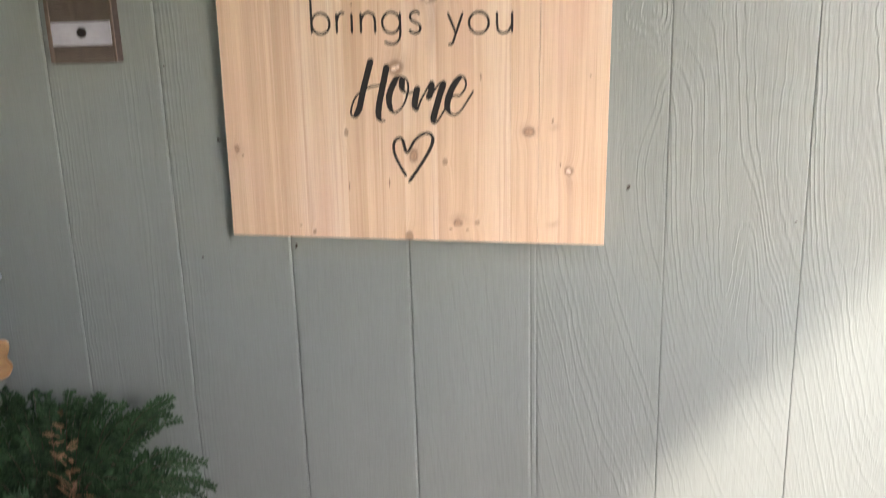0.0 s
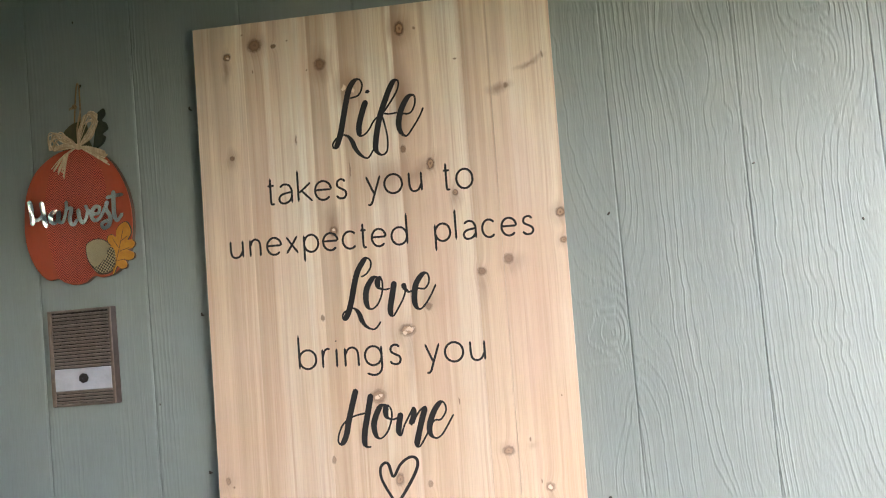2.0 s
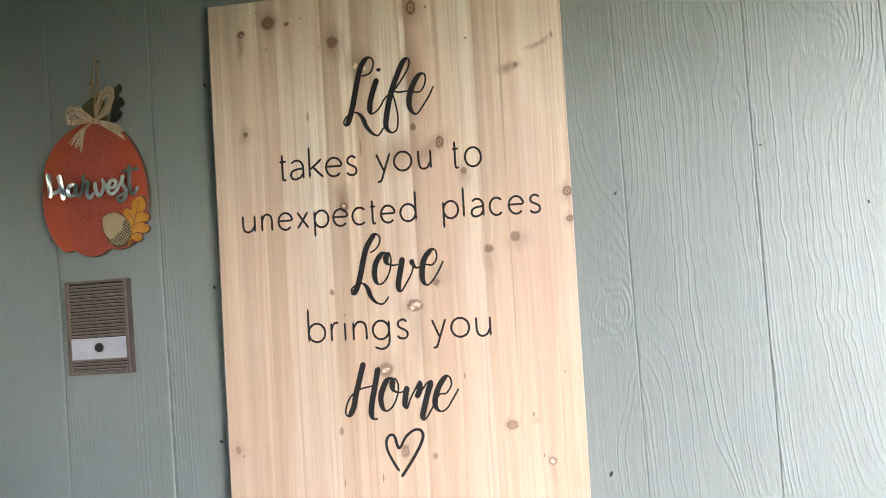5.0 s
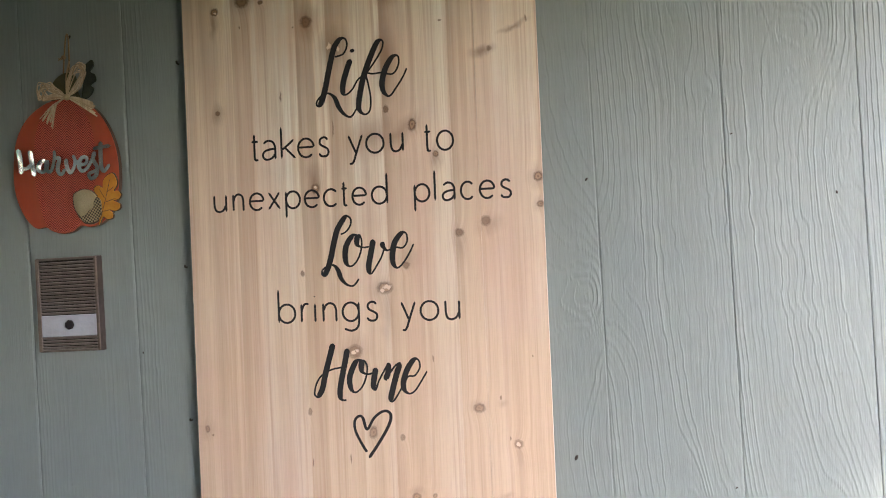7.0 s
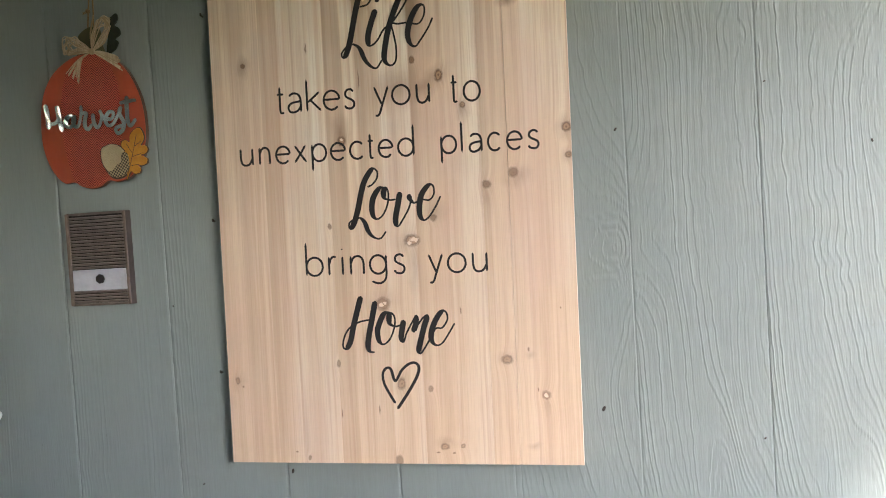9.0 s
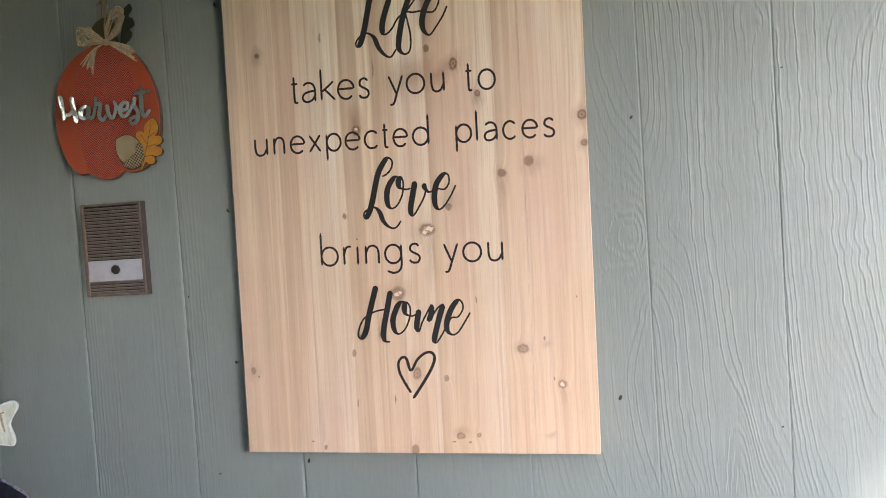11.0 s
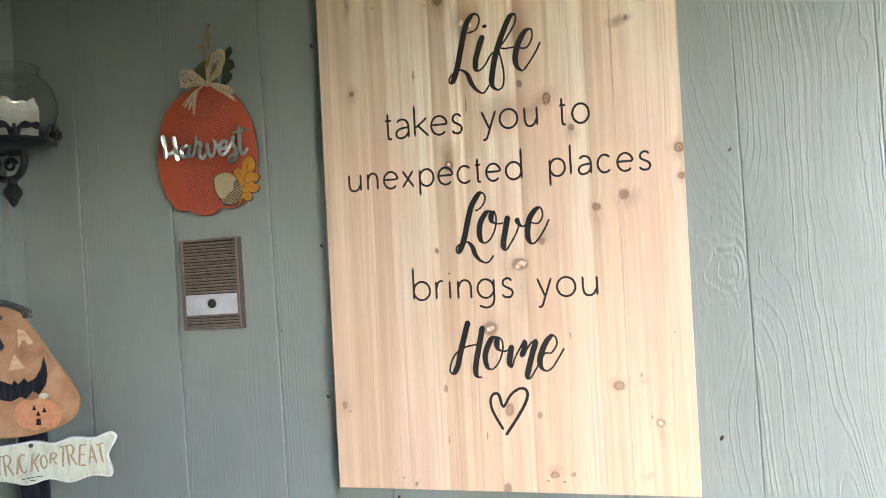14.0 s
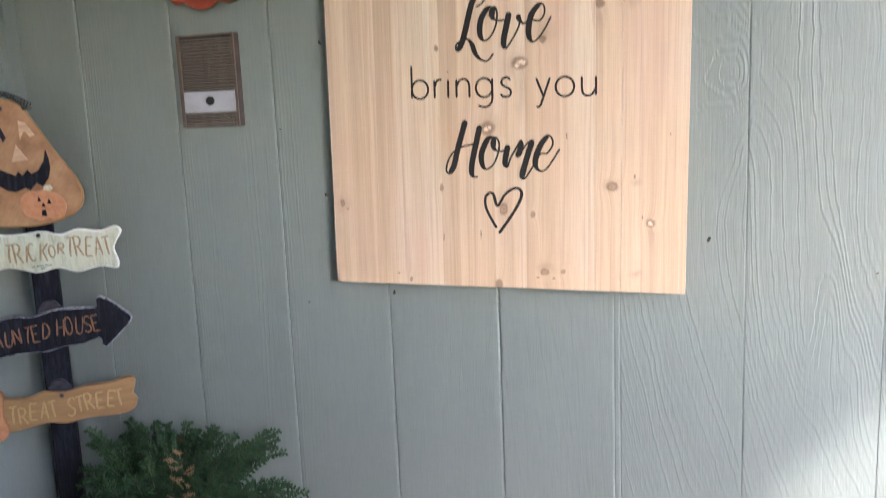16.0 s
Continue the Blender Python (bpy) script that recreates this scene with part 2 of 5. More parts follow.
    colour = n.mix(n.ramp(n.math("DIVIDE", fleck, 2.0), [(0.35, (0.75, 0.75, 0.75)), (0.75, (0, 0, 0))]), colour, (0.22, 0.120, 0.070))
    colour = n.mix(n.ramp(chip, [(0.6, (1, 1, 1)), (0.85, (0, 0, 0))]), colour, (0.82, 0.66, 0.51))
    n.base(colour)
    n.rough(n.math("ADD", n.math("MULTIPLY", lines, 0.2), 0.36))
    n.bump(n.math("ADD", n.math("MULTIPLY", fine, 0.5), n.math("MINIMUM", n.math("MINIMUM", knot, 1.0), n.math("ADD", chip, 0.2))), 0.0005, 0.6)
    return n.mat


def plank_wood(name, light, dark, along=(8, 60, 60), rough=0.55):
    """Plain sawn wood with its grain along the axis of the smallest scale."""
    n = Nodes(name, light, rough)
    fac = n.noise(n.coords(along), 1.0, 5, 0.65)
    soft = n.noise(n.coords((14, 14, 14)), 1.0, 3)
    n.base(n.mix(n.math("MULTIPLY", soft, 0.5), n.ramp(fac, [(0.3, dark), (0.65, light)]), dark))
    n.rough(n.math("ADD", n.math("MULTIPLY", fac, 0.25), rough - 0.12))
    n.bump(fac, 0.0006)
    return n.mat


def brushed(name, under, over, amount=0.5, scale=(60, 60, 300)):
    """Paint brushed thinly over another tone."""
    n = Nodes(name, over, 0.75)
    n.bsdf.inputs["Specular IOR Level"].default_value = 0.2
    fac = n.noise(n.coords(scale), 1.0, 4, 0.7)
    n.base(n.ramp(fac, [(amount - 0.18, under), (amount + 0.12, over)]))
    n.bump(fac, 0.0004)
    return n.mat


def woven(name, a, b, scale=330.0):
    """Coarse cloth: two crossed waves."""
    n = Nodes(name, a, 0.9)
    turned = n.add("Mapping", {"Vector": n.coords((1, 1, 1)), "Rotation": (0, radians(45), 0)}).outputs[0]
    one = n.add("TexWave", {"Vector": turned, "Scale": scale, "Distortion": 0.6}, bands_direction="X").outputs["Fac"]
    two = n.add("TexWave", {"Vector": turned, "Scale": scale, "Distortion": 0.6}, bands_direction="Z").outputs["Fac"]
    both = n.math("MULTIPLY", one, two)
    n.base(n.mix(n.noise(n.coords((50, 50, 50)), 1.0, 3), n.ramp(both, [(0.1, b), (0.6, a)]), a))
    n.bump(both, 0.0006)
    return n.mat


PAINT = siding_paint()
CEDAR = cedar()
BLACK_PAINT = speckled("black_lettering_paint", (0.011, 0.0095, 0.009), (0.017, 0.015, 0.014), rough=0.8)
CONCRETE = speckled("porch_concrete", (0.040, 0.041, 0.030), (0.062, 0.062, 0.046), (9, 9, 9), 0.8)
GRASS = speckled("lawn", (0.055, 0.100, 0.026), (0.10, 0.145, 0.045), (3, 3, 3), 0.9)
# For the unseen walls and beam that are added to block light.
SHADE_PART_PAINT = speckled("dark_brown_shade_part_paint", (0.050, 0.042, 0.034), (0.075, 0.064, 0.052), (6, 6, 6), 0.7)
# Olive is chosen to tint the bounce light on the upper wall green.
CEILING_PAINT = speckled("olive_bounce_paint", (0.066, 0.082, 0.034), (0.088, 0.105, 0.048), (6, 6, 6), 0.7)


# ---- shaping ----
def part(name, bm, material, parent=None, label="", smooth=False):
    """Link a bmesh as one mesh object under a thing or a part."""
    me = bpy.data.meshes.new(name)
    bm.to_mesh(me)
    bm.free()
    return placed(name, me, material, parent, label, smooth)


def placed(name, me, material, parent=None, label="", smooth=False):
    if not me.materials:
        me.materials.append(material)
    if smooth:
        me.polygons.foreach_set("use_smooth", [True] * len(me.polygons))
    ob = new(name, me)
    if parent is not None:
        ob.parent = parent
    if label:
        tagged(ob, label)
    return ob


def thing(name, m, label, category, group="", kind=""):
    ob = new(name)
    ob.matrix_world = m
    ob.empty_display_size = 0.05
    return tagged(ob, label, category, group, kind)


def block(lo, hi, bevel=0.0):
    bm = bmesh.new()
    bmesh.ops.create_cube(bm, size=1.0)
    size = Vector(hi) - Vector(lo)
    for v in bm.verts:
        v.co = Vector(lo) + Vector(((v.co.x + 0.5) * size.x, (v.co.y + 0.5) * size.y, (v.co.z + 0.5) * size.z))
    if bevel:
        bmesh.ops.bevel(bm, geom=bm.edges[:], offset=bevel, segments=2, affect="EDGES", profile=0.5)
    return bm


def curve_through(points, steps=6, closed=False):
    """Points on a Catmull-Rom curve."""
    pts = [Vector(p) for p in points]
    count = len(pts)
    out = []
    for i in range(count if closed else count - 1):
        if closed:
            a, b, c, d = (pts[(i + k) % count] for k in (-1, 0, 1, 2))
        else:
            a, b, c, d = pts[max(i - 1, 0)], pts[i], pts[i + 1], pts[min(i + 2, count - 1)]
        for k in range(steps):
            t = k / steps
            out.append(0.5 * (2 * b + (c - a) * t + (2 * a - 5 * b + 4 * c - d) * t**2 + (3 * b - a - 3 * c + d) * t**3))
    if not closed:
        out.append(pts[-1])
    return out


def slab(outline, front, back, bevel=0.0015):
    """A flat piece with the outline (x, z), from y = back to y = front, its front edge rounded off."""
    pts = [Vector(p) for p in outline]
    area = sum(a.x * b.y - b.x * a.y for a, b in zip(pts, pts[1:] + pts[:1]))
    if area < 0:
        pts.reverse()
    count = len(pts)
    inward = []
    for i in range(count):
        way = (pts[(i + 1) % count] - pts[i - 1]).normalized()
        inward.append(Vector((-way.y, way.x)))
    bm = bmesh.new()
    rings = []
    for y, inset in ((back, 0.0), (front + bevel, 0.0), (front + bevel * 0.3, bevel * 0.35), (front, bevel)):
        rings.append([bm.verts.new((p.x + w.x * inset, y, p.y + w.y * inset)) for p, w in zip(pts, inward)])
    for low, high in zip(rings, rings[1:]):
        for i in range(count):
            bm.faces.new((low[i], low[(i + 1) % count], high[(i + 1) % count], high[i]))
    caps = [bm.faces.new(rings[-1]), bm.faces.new(list(reversed(rings[0])))]
    for cap in caps:
        cap.normal_update()
    bmesh.ops.triangulate(bm, faces=caps)
    bmesh.ops.recalc_face_normals(bm, faces=bm.faces[:])
    return bm


def tube(bm, points, radius, sides=6, taper=None):
    """A round rod along the points, added to bm."""
    pts = [Vector(p) for p in points]
    rings = []
    for i, p in enumerate(pts):
        way = (pts[min(i + 1, len(pts) - 1)] - pts[max(i - 1, 0)]).normalized()
        side = way.cross(Vector((0.3, 0.9, 0.31))).normalized()
        up = side.cross(way)
        r = radius * (taper(i / (len(pts) - 1)) if taper else 1.0)
        rings.append([bm.verts.new(p + r * (math.cos(a) * side + math.sin(a) * up)) for a in (2 * math.pi * k / sides for k in range(sides))])
    for low, high in zip(rings, rings[1:]):
        for k in range(sides):
            bm.faces.new((low[k], low[(k + 1) % sides], high[(k + 1) % sides], high[k]))
    bm.faces.new(list(reversed(rings[0])))
    bm.faces.new(rings[-1])
    return bm


def lathe(bm, profile, sides=32, centre=(0, 0, 0), wave=None):
    """Turns a profile of (radius, z) round the upright axis through centre."""
    rings = []
    for r, z in profile:
        ring = []
        for k in range(sides):
            a = 2 * math.pi * k / sides
            rr, zz = wave(a, r, z) if wave else (r, z)
            ring.append(bm.verts.new((centre[0] + rr * math.cos(a), centre[1] + rr * math.sin(a), centre[2] + zz)))
        rings.append(ring)
    for low, high in zip(rings, rings[1:]):
        for k in range(sides):
            bm.faces.new((low[k], low[(k + 1) % sides], high[(k + 1) % sides], high[k]))
    return bm


def ribbon(strokes, thin, thick, front, depth, steps=7):
    """Brush strokes through (x, z) points: thick where the brush comes down, thin elsewhere."""
    bm = bmesh.new()
    for index, points in enumerate(strokes):
        pts = curve_through(points, steps)
        length = [0.0]
        for a, b in zip(pts, pts[1:]):
            length.append(length[-1] + (b - a).length)
        rows = []
        for i, p in enumerate(pts):
            way = (pts[min(i + 1, len(pts) - 1)] - pts[max(i - 1, 0)]).normalized()
            down = max(0.0, -way.y * 0.97 - way.x * 0.25)
            width = 0.5 * (thin + (thick - thin) * down**1.6)
            rows.append((p, Vector((-way.y, way.x)), width, length[i]))
        widths = [sum(r[2] for r in rows[max(0, i - 2) : i + 3]) / len(rows[max(0, i - 2) : i + 3]) for i in range(len(rows))]
        total = length[-1]
        loops = []
        for i, (p, side, _, at) in enumerate(rows):
            w = widths[i]
            near = min(at, total - at) / max(w, 1e-6)
            w *= math.sqrt(max(0.05, 1 - (1 - min(1.0, near)) ** 2))
            y = front - 0.00006 * index - 0.00012 * at / total
            a, b = p + side * w, p - side * w
            loops.append([bm.verts.new((a.x, y + depth, a.y)), bm.verts.new((a.x, y, a.y)), bm.verts.new((b.x, y, b.y)), bm.verts.new((b.x, y + depth, b.y))])
        for low, high in zip(loops, loops[1:]):
            for k in range(3):
                bm.faces.new((low[k], low[k + 1], high[k + 1], high[k]))
        bm.faces.new(loops[0])
        bm.faces.new(list(reversed(loops[-1])))
    bmesh.ops.recalc_face_normals(bm, faces=bm.faces[:])
    return bm


# ---- the back wall: grooved siding ----
PITCH = 0.2032          # from groove to groove
CORNER = -0.949
TOP = 2.25


def lattice(seed):
    table = np.random.RandomState(seed).rand(64, 64)

    def value(x, z):
        xi, zi = np.floor(x).astype(int), np.floor(z).astype(int)
        fx, fz = x - xi, z - zi
        fx, fz = fx * fx * fx * (fx * (fx * 6 - 15) + 10), fz * fz * fz * (fz * (fz * 6 - 15) + 10)
        a, b = table[xi % 64, zi % 64], table[(xi + 1) % 64, zi % 64]
        c, d = table[xi % 64, (zi + 1) % 64], table[(xi + 1) % 64, (zi + 1) % 64]
        return (a * (1 - fx) + b * fx) * (1 - fz) + (c * (1 - fx) + d * fx) * fz

    return value


soft_noise, mid_noise, rag_noise = lattice(3), lattice(11), lattice(29)
# Knots of the siding: x, z, spread, rings; and swells that bend the lines of the grain: x, z, half width, half height, how many lines they push.
WALL_KNOTS = [(0.383, 1.447, 0.052, 5.0), (0.755, 1.925, 0.026, 2.2), (0.590, 1.768, 0.013, 1.4)]
SWELLS = [(0.745, 1.850, 0.050, 0.085, -6.0), (0.535, 1.070, 0.024, 0.11, -4.6), (0.497, 1.02, 0.020, 0.10, 2.4), (0.572, 0.98, 0.020, 0.09, -3.2), (0.500, 1.90, 0.030, 0.10, 1.6), (0.570, 1.87, 0.030, 0.07, -1.4), (0.440, 1.46, 0.022, 0.075, 2.2),
    (0.370, 1.330, 0.030, 0.07, -2.2), (0.690, 1.14, 0.024, 0.10, -2.8), (0.560, 1.45, 0.03, 0.14, -1.5), (0.930, 1.75, 0.05, 0.12, -3.0), (0.780, 1.62, 0.03, 0.07, 1.6), (0.755, 1.06, 0.026, 0.12, -3.6)]
# Each strip of veneer: where it starts, lines in a metre at its start and further on, how soon they change, how boldly they stand, how wide they show,
# and how steeply they lean over near the foot of the wall.
VENEERS = [(-0.949, 150, 60, 0.03, 0.22, 9.0, 0), (-0.813, 190, 120, 0.03, 1.45, 0.062, 0), (-0.610, 170, 110, 0.03, 1.4, 0.058, 0), (-0.475, 150, 110, 0.03, 1.1, 0.05, 0), (-0.406, 170, 110, 0.03, 1.3, 0.045, 0), (-0.203, 130, 60, 0.03, 0.22, 9.0, 0),
    (0.0, 130, 60, 0.03, 0.40, 9.0, 12), (0.2032, 130, 75, 0.05, 0.85, 9.0, 26), (0.4064, 160, 56, 0.085, 1.0, 9.0, 34), (0.6096, 175, 52, 0.075, 1.02, 9.0, 36), (0.8128, 150, 56, 0.07, 1.0, 9.0, 30), (1.016, 100, 60, 0.07, 0.9, 9.0, 20)]


def veneer(x, z):
    """The plain run of the grain before knots bend it: its phase, how boldly it stands, and each strip's own seed."""
    phase, bold, seed = np.zeros_like(x), np.zeros_like(x), np.zeros_like(x)
    for i, (start, first, later, fade, strength, wide, lean) in enumerate(VENEERS):
        inside = x >= start
        u = np.clip(x - start, 0, None)
        foot = -lean * 0.10 * np.log1p(np.exp((1.16 - z) / 0.10))
        phase = np.where(inside, later * u + (first - later) * fade * (1 - np.exp(-u / fade)) + foot, phase)
        bold = np.where(inside, strength * np.exp(-((u / wide) ** 2)), bold)
        seed = np.where(inside, i * 7.3, seed)
    return phase, bold, seed


def grain_phase(x, z):
    """A field whose whole numbers are the raised lines of the grain, and how boldly they stand."""
    phase, bold, seed = veneer(x, z)
    phase = phase + 3.2 * (soft_noise(x * 5 + seed, z * 1.1 + seed) - 0.5) + 1.7 * (soft_noise(x * 13 + seed, z * 2.6) - 0.5)
    for sx, sz, wide, tall, push in SWELLS:
        phase += push * np.exp(-(((x - sx) / wide) ** 2) - ((z - sz) / tall) ** 2)
    calm = np.zeros_like(x)
    for kx, kz, spread, rings in WALL_KNOTS:
        wide, tall = spread * np.where(x < kx, 1.45, 0.75), spread * np.where(z > kz, 1.9, 1.2)
        oval = np.sqrt(((x - kx) / wide) ** 2 + ((z - kz) / tall) ** 2 + 0.01) + 0.22 * (soft_noise(x * 32 + 3, z * 24) - 0.5)
        near, round_it = np.exp(-((oval / 1.6) ** 2)), np.exp(-((oval / 1.9) ** 2))
        middle = veneer(np.array(kx), np.array(kz))[0]
        phase = middle + (phase - middle) * (1 - 0.85 * near) - rings * 2.1 * np.exp(-oval * 0.6)
        calm = np.maximum(calm, round_it)
    phase += (1 - 0.7 * calm) * 0.46 * (mid_noise(x * 26 + seed, z * 7) - 0.5) + 0.24 * (rag_noise(x * 48, z * 52) - 0.5)
    # Here and there a line breaks off in a ragged tip.
    torn = np.clip(4 * soft_noise(x * 11 + seed + 4, z * 4 + 2) - 2.0, 0.10, 1) * (1 - calm)
    hook = rag_noise(x * 34 + 5 + seed, z * 21)
    phase += torn * (1.0 * np.abs(hook - 0.5) + 0.35 * np.round(hook * 3) / 3)
    return phase, bold, seed, calm


def relief(x, z):
    """Height of the raised grain at x, z."""
    step = 0.0004
    phase, bold, seed, calm = grain_phase(x, z)
    slope_x = (grain_phase(x + step, z)[0] - phase) / step
    slope_z = (grain_phase(x, z + step)[0] - phase) / step
    steep = np.clip(np.hypot(np.clip(slope_x, -600, 600), slope_z), 18.0, 600.0)
    line = np.floor(phase + 0.5)
    off = (phase - line) / steep                       # metres from the nearest line
    # Every line has its own strength, and swells and fades along its way.
    own = np.abs(np.sin(line * 12.9898 + seed * 3.1) * 43758.5453) % 1.0
    along = soft_noise(line * 3.7 + seed, z * 3.4 + line * 1.9)
    stands = np.clip(0.25 + 0.95 * own, 0, 1.1) * np.clip(2.2 * along - 0.28, 0.10, 1.15)
    stands = np.maximum(stands, 1.0 * calm)
    crowded = np.clip(steep / 150.0, 0.55, 1.8)
    lip = np.exp(-((off - 0.0006) / (0.0009 / np.sqrt(crowded))) ** 2)
    cut = np.exp(-((off + 0.0009) / (0.0008 / np.sqrt(crowded))) ** 2)
    shelf = np.where(off > 0, np.exp(-off / 0.006), 0.0)
    # Fainter lines run between the bold ones.
    half = phase + 0.5 + 0.5 * (mid_noise(x * 34 + 3, z * 8) - 0.5)
    faint = (half - np.floor(half + 0.5)) / steep
    thin = np.exp(-(faint / 0.0008) ** 2) * np.clip(2.4 * mid_noise(x * 17 + 6, z * 5 + 1) - 0.8, 0, 1) * (1 - calm)
    wave = 0.0006 * (mid_noise(x * 9 + 2, z * 5) - 0.5)
    fibres = 0.00026 * rag_noise(x * 330, z * 12) * np.clip(bold + 0.12, 0, 0.6)
    return np.maximum(bold, 1.5 * calm) * (stands * (0.00034 * lip - 0.00036 * cut + 0.00022 * shelf) - 0.00024 * thin) - fibres + wave - 0.0006


def siding_board(x0, x1, dx, dz, parent):
    """One face between two grooves, its edges turned back into them."""
    worn = 0.0024 if x0 < 0.1 else 0.0013
    inner = np.linspace(x0 + worn, x1 - worn, max(3, int((x1 - x0) / dx)))
    xs = np.r_[x0, x0, x0 + worn / 2, inner, x1 - worn / 2, x1, x1]
    ys = np.r_[0.0045, 0.0016 * worn / 0.0024, 0.4 * worn, np.zeros(len(inner)), 0.4 * worn, 0.0016 * worn / 0.0024, 0.0045]
    zs = np.r_[np.linspace(0.0, 0.5, 9), np.linspace(0.5, 2.22, int(1.72 / dz) + 1)[1:], np.linspace(2.22, TOP, 4)[1:]]
    gx, gz = np.meshgrid(xs, zs)
    gy = np.repeat(ys[None], len(zs), 0) - np.where(ys[None] < 0.42 * worn, relief(gx, gz), 0)
    co = np.stack([gx, gy, gz], -1).reshape(-1, 3)
    w, h = len(xs), len(zs)
    at = np.arange(w * (h - 1)).reshape(h - 1, w)[:, :-1].ravel()
    faces = np.stack([at, at + 1, at + w + 1, at + w], -1)
    me = bpy.data.meshes.new("siding_board")
    me.vertices.add(len(co))
    me.vertices.foreach_set("co", co.ravel())
    me.loops.add(faces.size)
    me.loops.foreach_set("vertex_index", faces.ravel())
    me.polygons.add(len(faces))
    me.polygons.foreach_set("loop_start", np.arange(0, faces.size, 4))
    me.update(calc_edges=True)
    me.validate()
    return placed("siding_board", me, PAINT, parent, smooth=True)


wall_back = part("wall_back", block((CORNER - 0.15, 0.0044, 0), (3.2, 0.16, TOP)), PAINT)
tagged(wall_back, "sage green grooved plywood siding with raised grain", "wall", kind="structure")
GROOVE = 0.0011
edges = [CORNER] + [k * PITCH for k in range(-4, 16)]
for x0, x1 in zip(edges, edges[1:]):
    a, b = x0 + (GROOVE / 2 if x0 > CORNER else 0), x1 - GROOVE / 2
    if abs(x0 - PITCH) < 0.01:
        a += 0.0048
    if abs(x1 - PITCH) < 0.01:
        b -= 0.0048
    seen = x0 < 0.85
    siding_board(a, b, (0.0008 if x0 > 0.15 else 0.0014) if seen else 0.02, 0.0040 if seen else 0.05, wall_back)
siding_board(PITCH - 0.0046, PITCH + 0.0046, 0.002, 0.0045, wall_back)

wall_left = part("wall_left", block((-1.12, -3.2, 0), (-0.968, 0.0, TOP)), PAINT)
tagged(wall_left, "sage green painted side wall meeting the siding", "wall", kind="structure")
corner_trim = part("trim", block((-0.9678, -0.033, 0.0), (CORNER - 0.0005, 0.006, TOP), 0.002), PAINT)
tagged(corner_trim, "sage green painted strip in the corner", "trim", kind="structure")
floor = part("floor", block((-1.12, -2.3, -0.12), (2.66, 0.16, 0.0)), CONCRETE)
tagged(floor, "dark grey painted concrete porch floor", "floor", kind="structure")
# Unseen ceiling; its edge is placed to draw the sun's slanting shade line.
ceiling = part("ceiling", block((-1.3, -5.2, TOP), (1.68, 0.3, TOP + 0.12)), CEILING_PAINT)
tagged(ceiling, "unseen porch ceiling that shades the upper wall", "ceiling", kind="structure")
# Unseen beam, added to keep sky light off the upper wall.
beam = part("trim", block((1.57, -5.2, 2.16), (1.69, -0.001, TOP - 0.001), 0.004), SHADE_PART_PAINT)
tagged(beam, "unseen dark brown beam added to darken the upper wall", "beam", kind="structure")
# Unseen wall added to dim the left; its opening lights mid-left and the word.
bm = bmesh.new()
for lo, hi in (((-0.967, -2.15, 0), (-0.75, -2.0, TOP - 0.001)), ((-0.45, -2.15, 0), (1.3, -2.0, TOP - 0.001)), ((-0.75, -2.15, 0), (-0.45, -2.0, 1.35)), ((-0.75, -2.15, 1.80), (-0.45, -2.0, TOP - 0.001))):
    piece = block(lo, hi)
    me = bpy.data.meshes.new("piece")
    piece.to_mesh(me)
    bm.from_mesh(me)
    piece.free()
    bpy.data.meshes.remove(me)
wall_front = part("wall_front", bm, SHADE_PART_PAINT)
tagged(wall_front, "unseen dark brown wall added to shade the left, with a light opening", "wall", kind="structure")
# Unseen parapet, its height tuned to dim the foot of the siding.
wall_low = part("wall_low", block((1.301, -2.15, 0), (2.499, -2.0, 1.12)), SHADE_PART_PAINT)
tagged(wall_low, "unseen low dark brown wall added to darken the lower siding", "wall", kind="structure")
# Unseen wall, added to narrow the sky light that enters at the right.
wall_right = part("wall_right", block((2.5, -2.15, 0), (2.65, -0.002, TOP)), SHADE_PART_PAINT)
tagged(wall_right, "unseen dark brown wall added to cut light from the right", "wall", kind="structure")
bm = bmesh.new()
bmesh.ops.create_circle(bm, cap_ends=True, radius=900, segments=64, matrix=Matrix.Translation((0, 0, -0.14)))
ground = part("ground", bm, GRASS)
tagged(ground, "green lawn in front of the porch", "lawn", kind="structure")

# ---- the big cedar board ----
LETTERS = -0.0241
cedar_sign = thing("wooden_sign", pose(0.0205, 0, 1.5605, 0, 0.9, 0), "tall cedar plank sign with black lettering hung on the siding", "sign")
JOINTS = (-30.5, -21.8, -17.4, -10.45, -5.1, -1.1, 4.25, 9.9, 15.5, 19.83, 30.1)
for i, (a, b) in enumerate(zip(JOINTS, JOINTS[1:])):
    gap = 0.0003 if b == 19.83 or a == 19.83 else 0.00004
    bm = block((a / 100 + gap, -0.0236 - 0.00006 * (i % 3), -0.4555), (b / 100 - gap, -0.0052, 0.4555), 0.00025)
    part("plank", bm, CEDAR, cedar_sign)

# The words: sans lines in the built-in font, the three brush words as pen strokes (cm from the board's middle).
def arc(a0, a1, cx=0.5, cz=0.5, rx=0.5, rz=0.5, steps=14):
    return [(cx + rx * math.cos(radians(a0 + (a1 - a0) * i / steps)), cz + rz * math.sin(radians(a0 + (a1 - a0) * i / steps))) for i in range(steps + 1)]


def stem(x, low, high):
    return [(x, high), (x, (low + high) / 2), (x, low)]


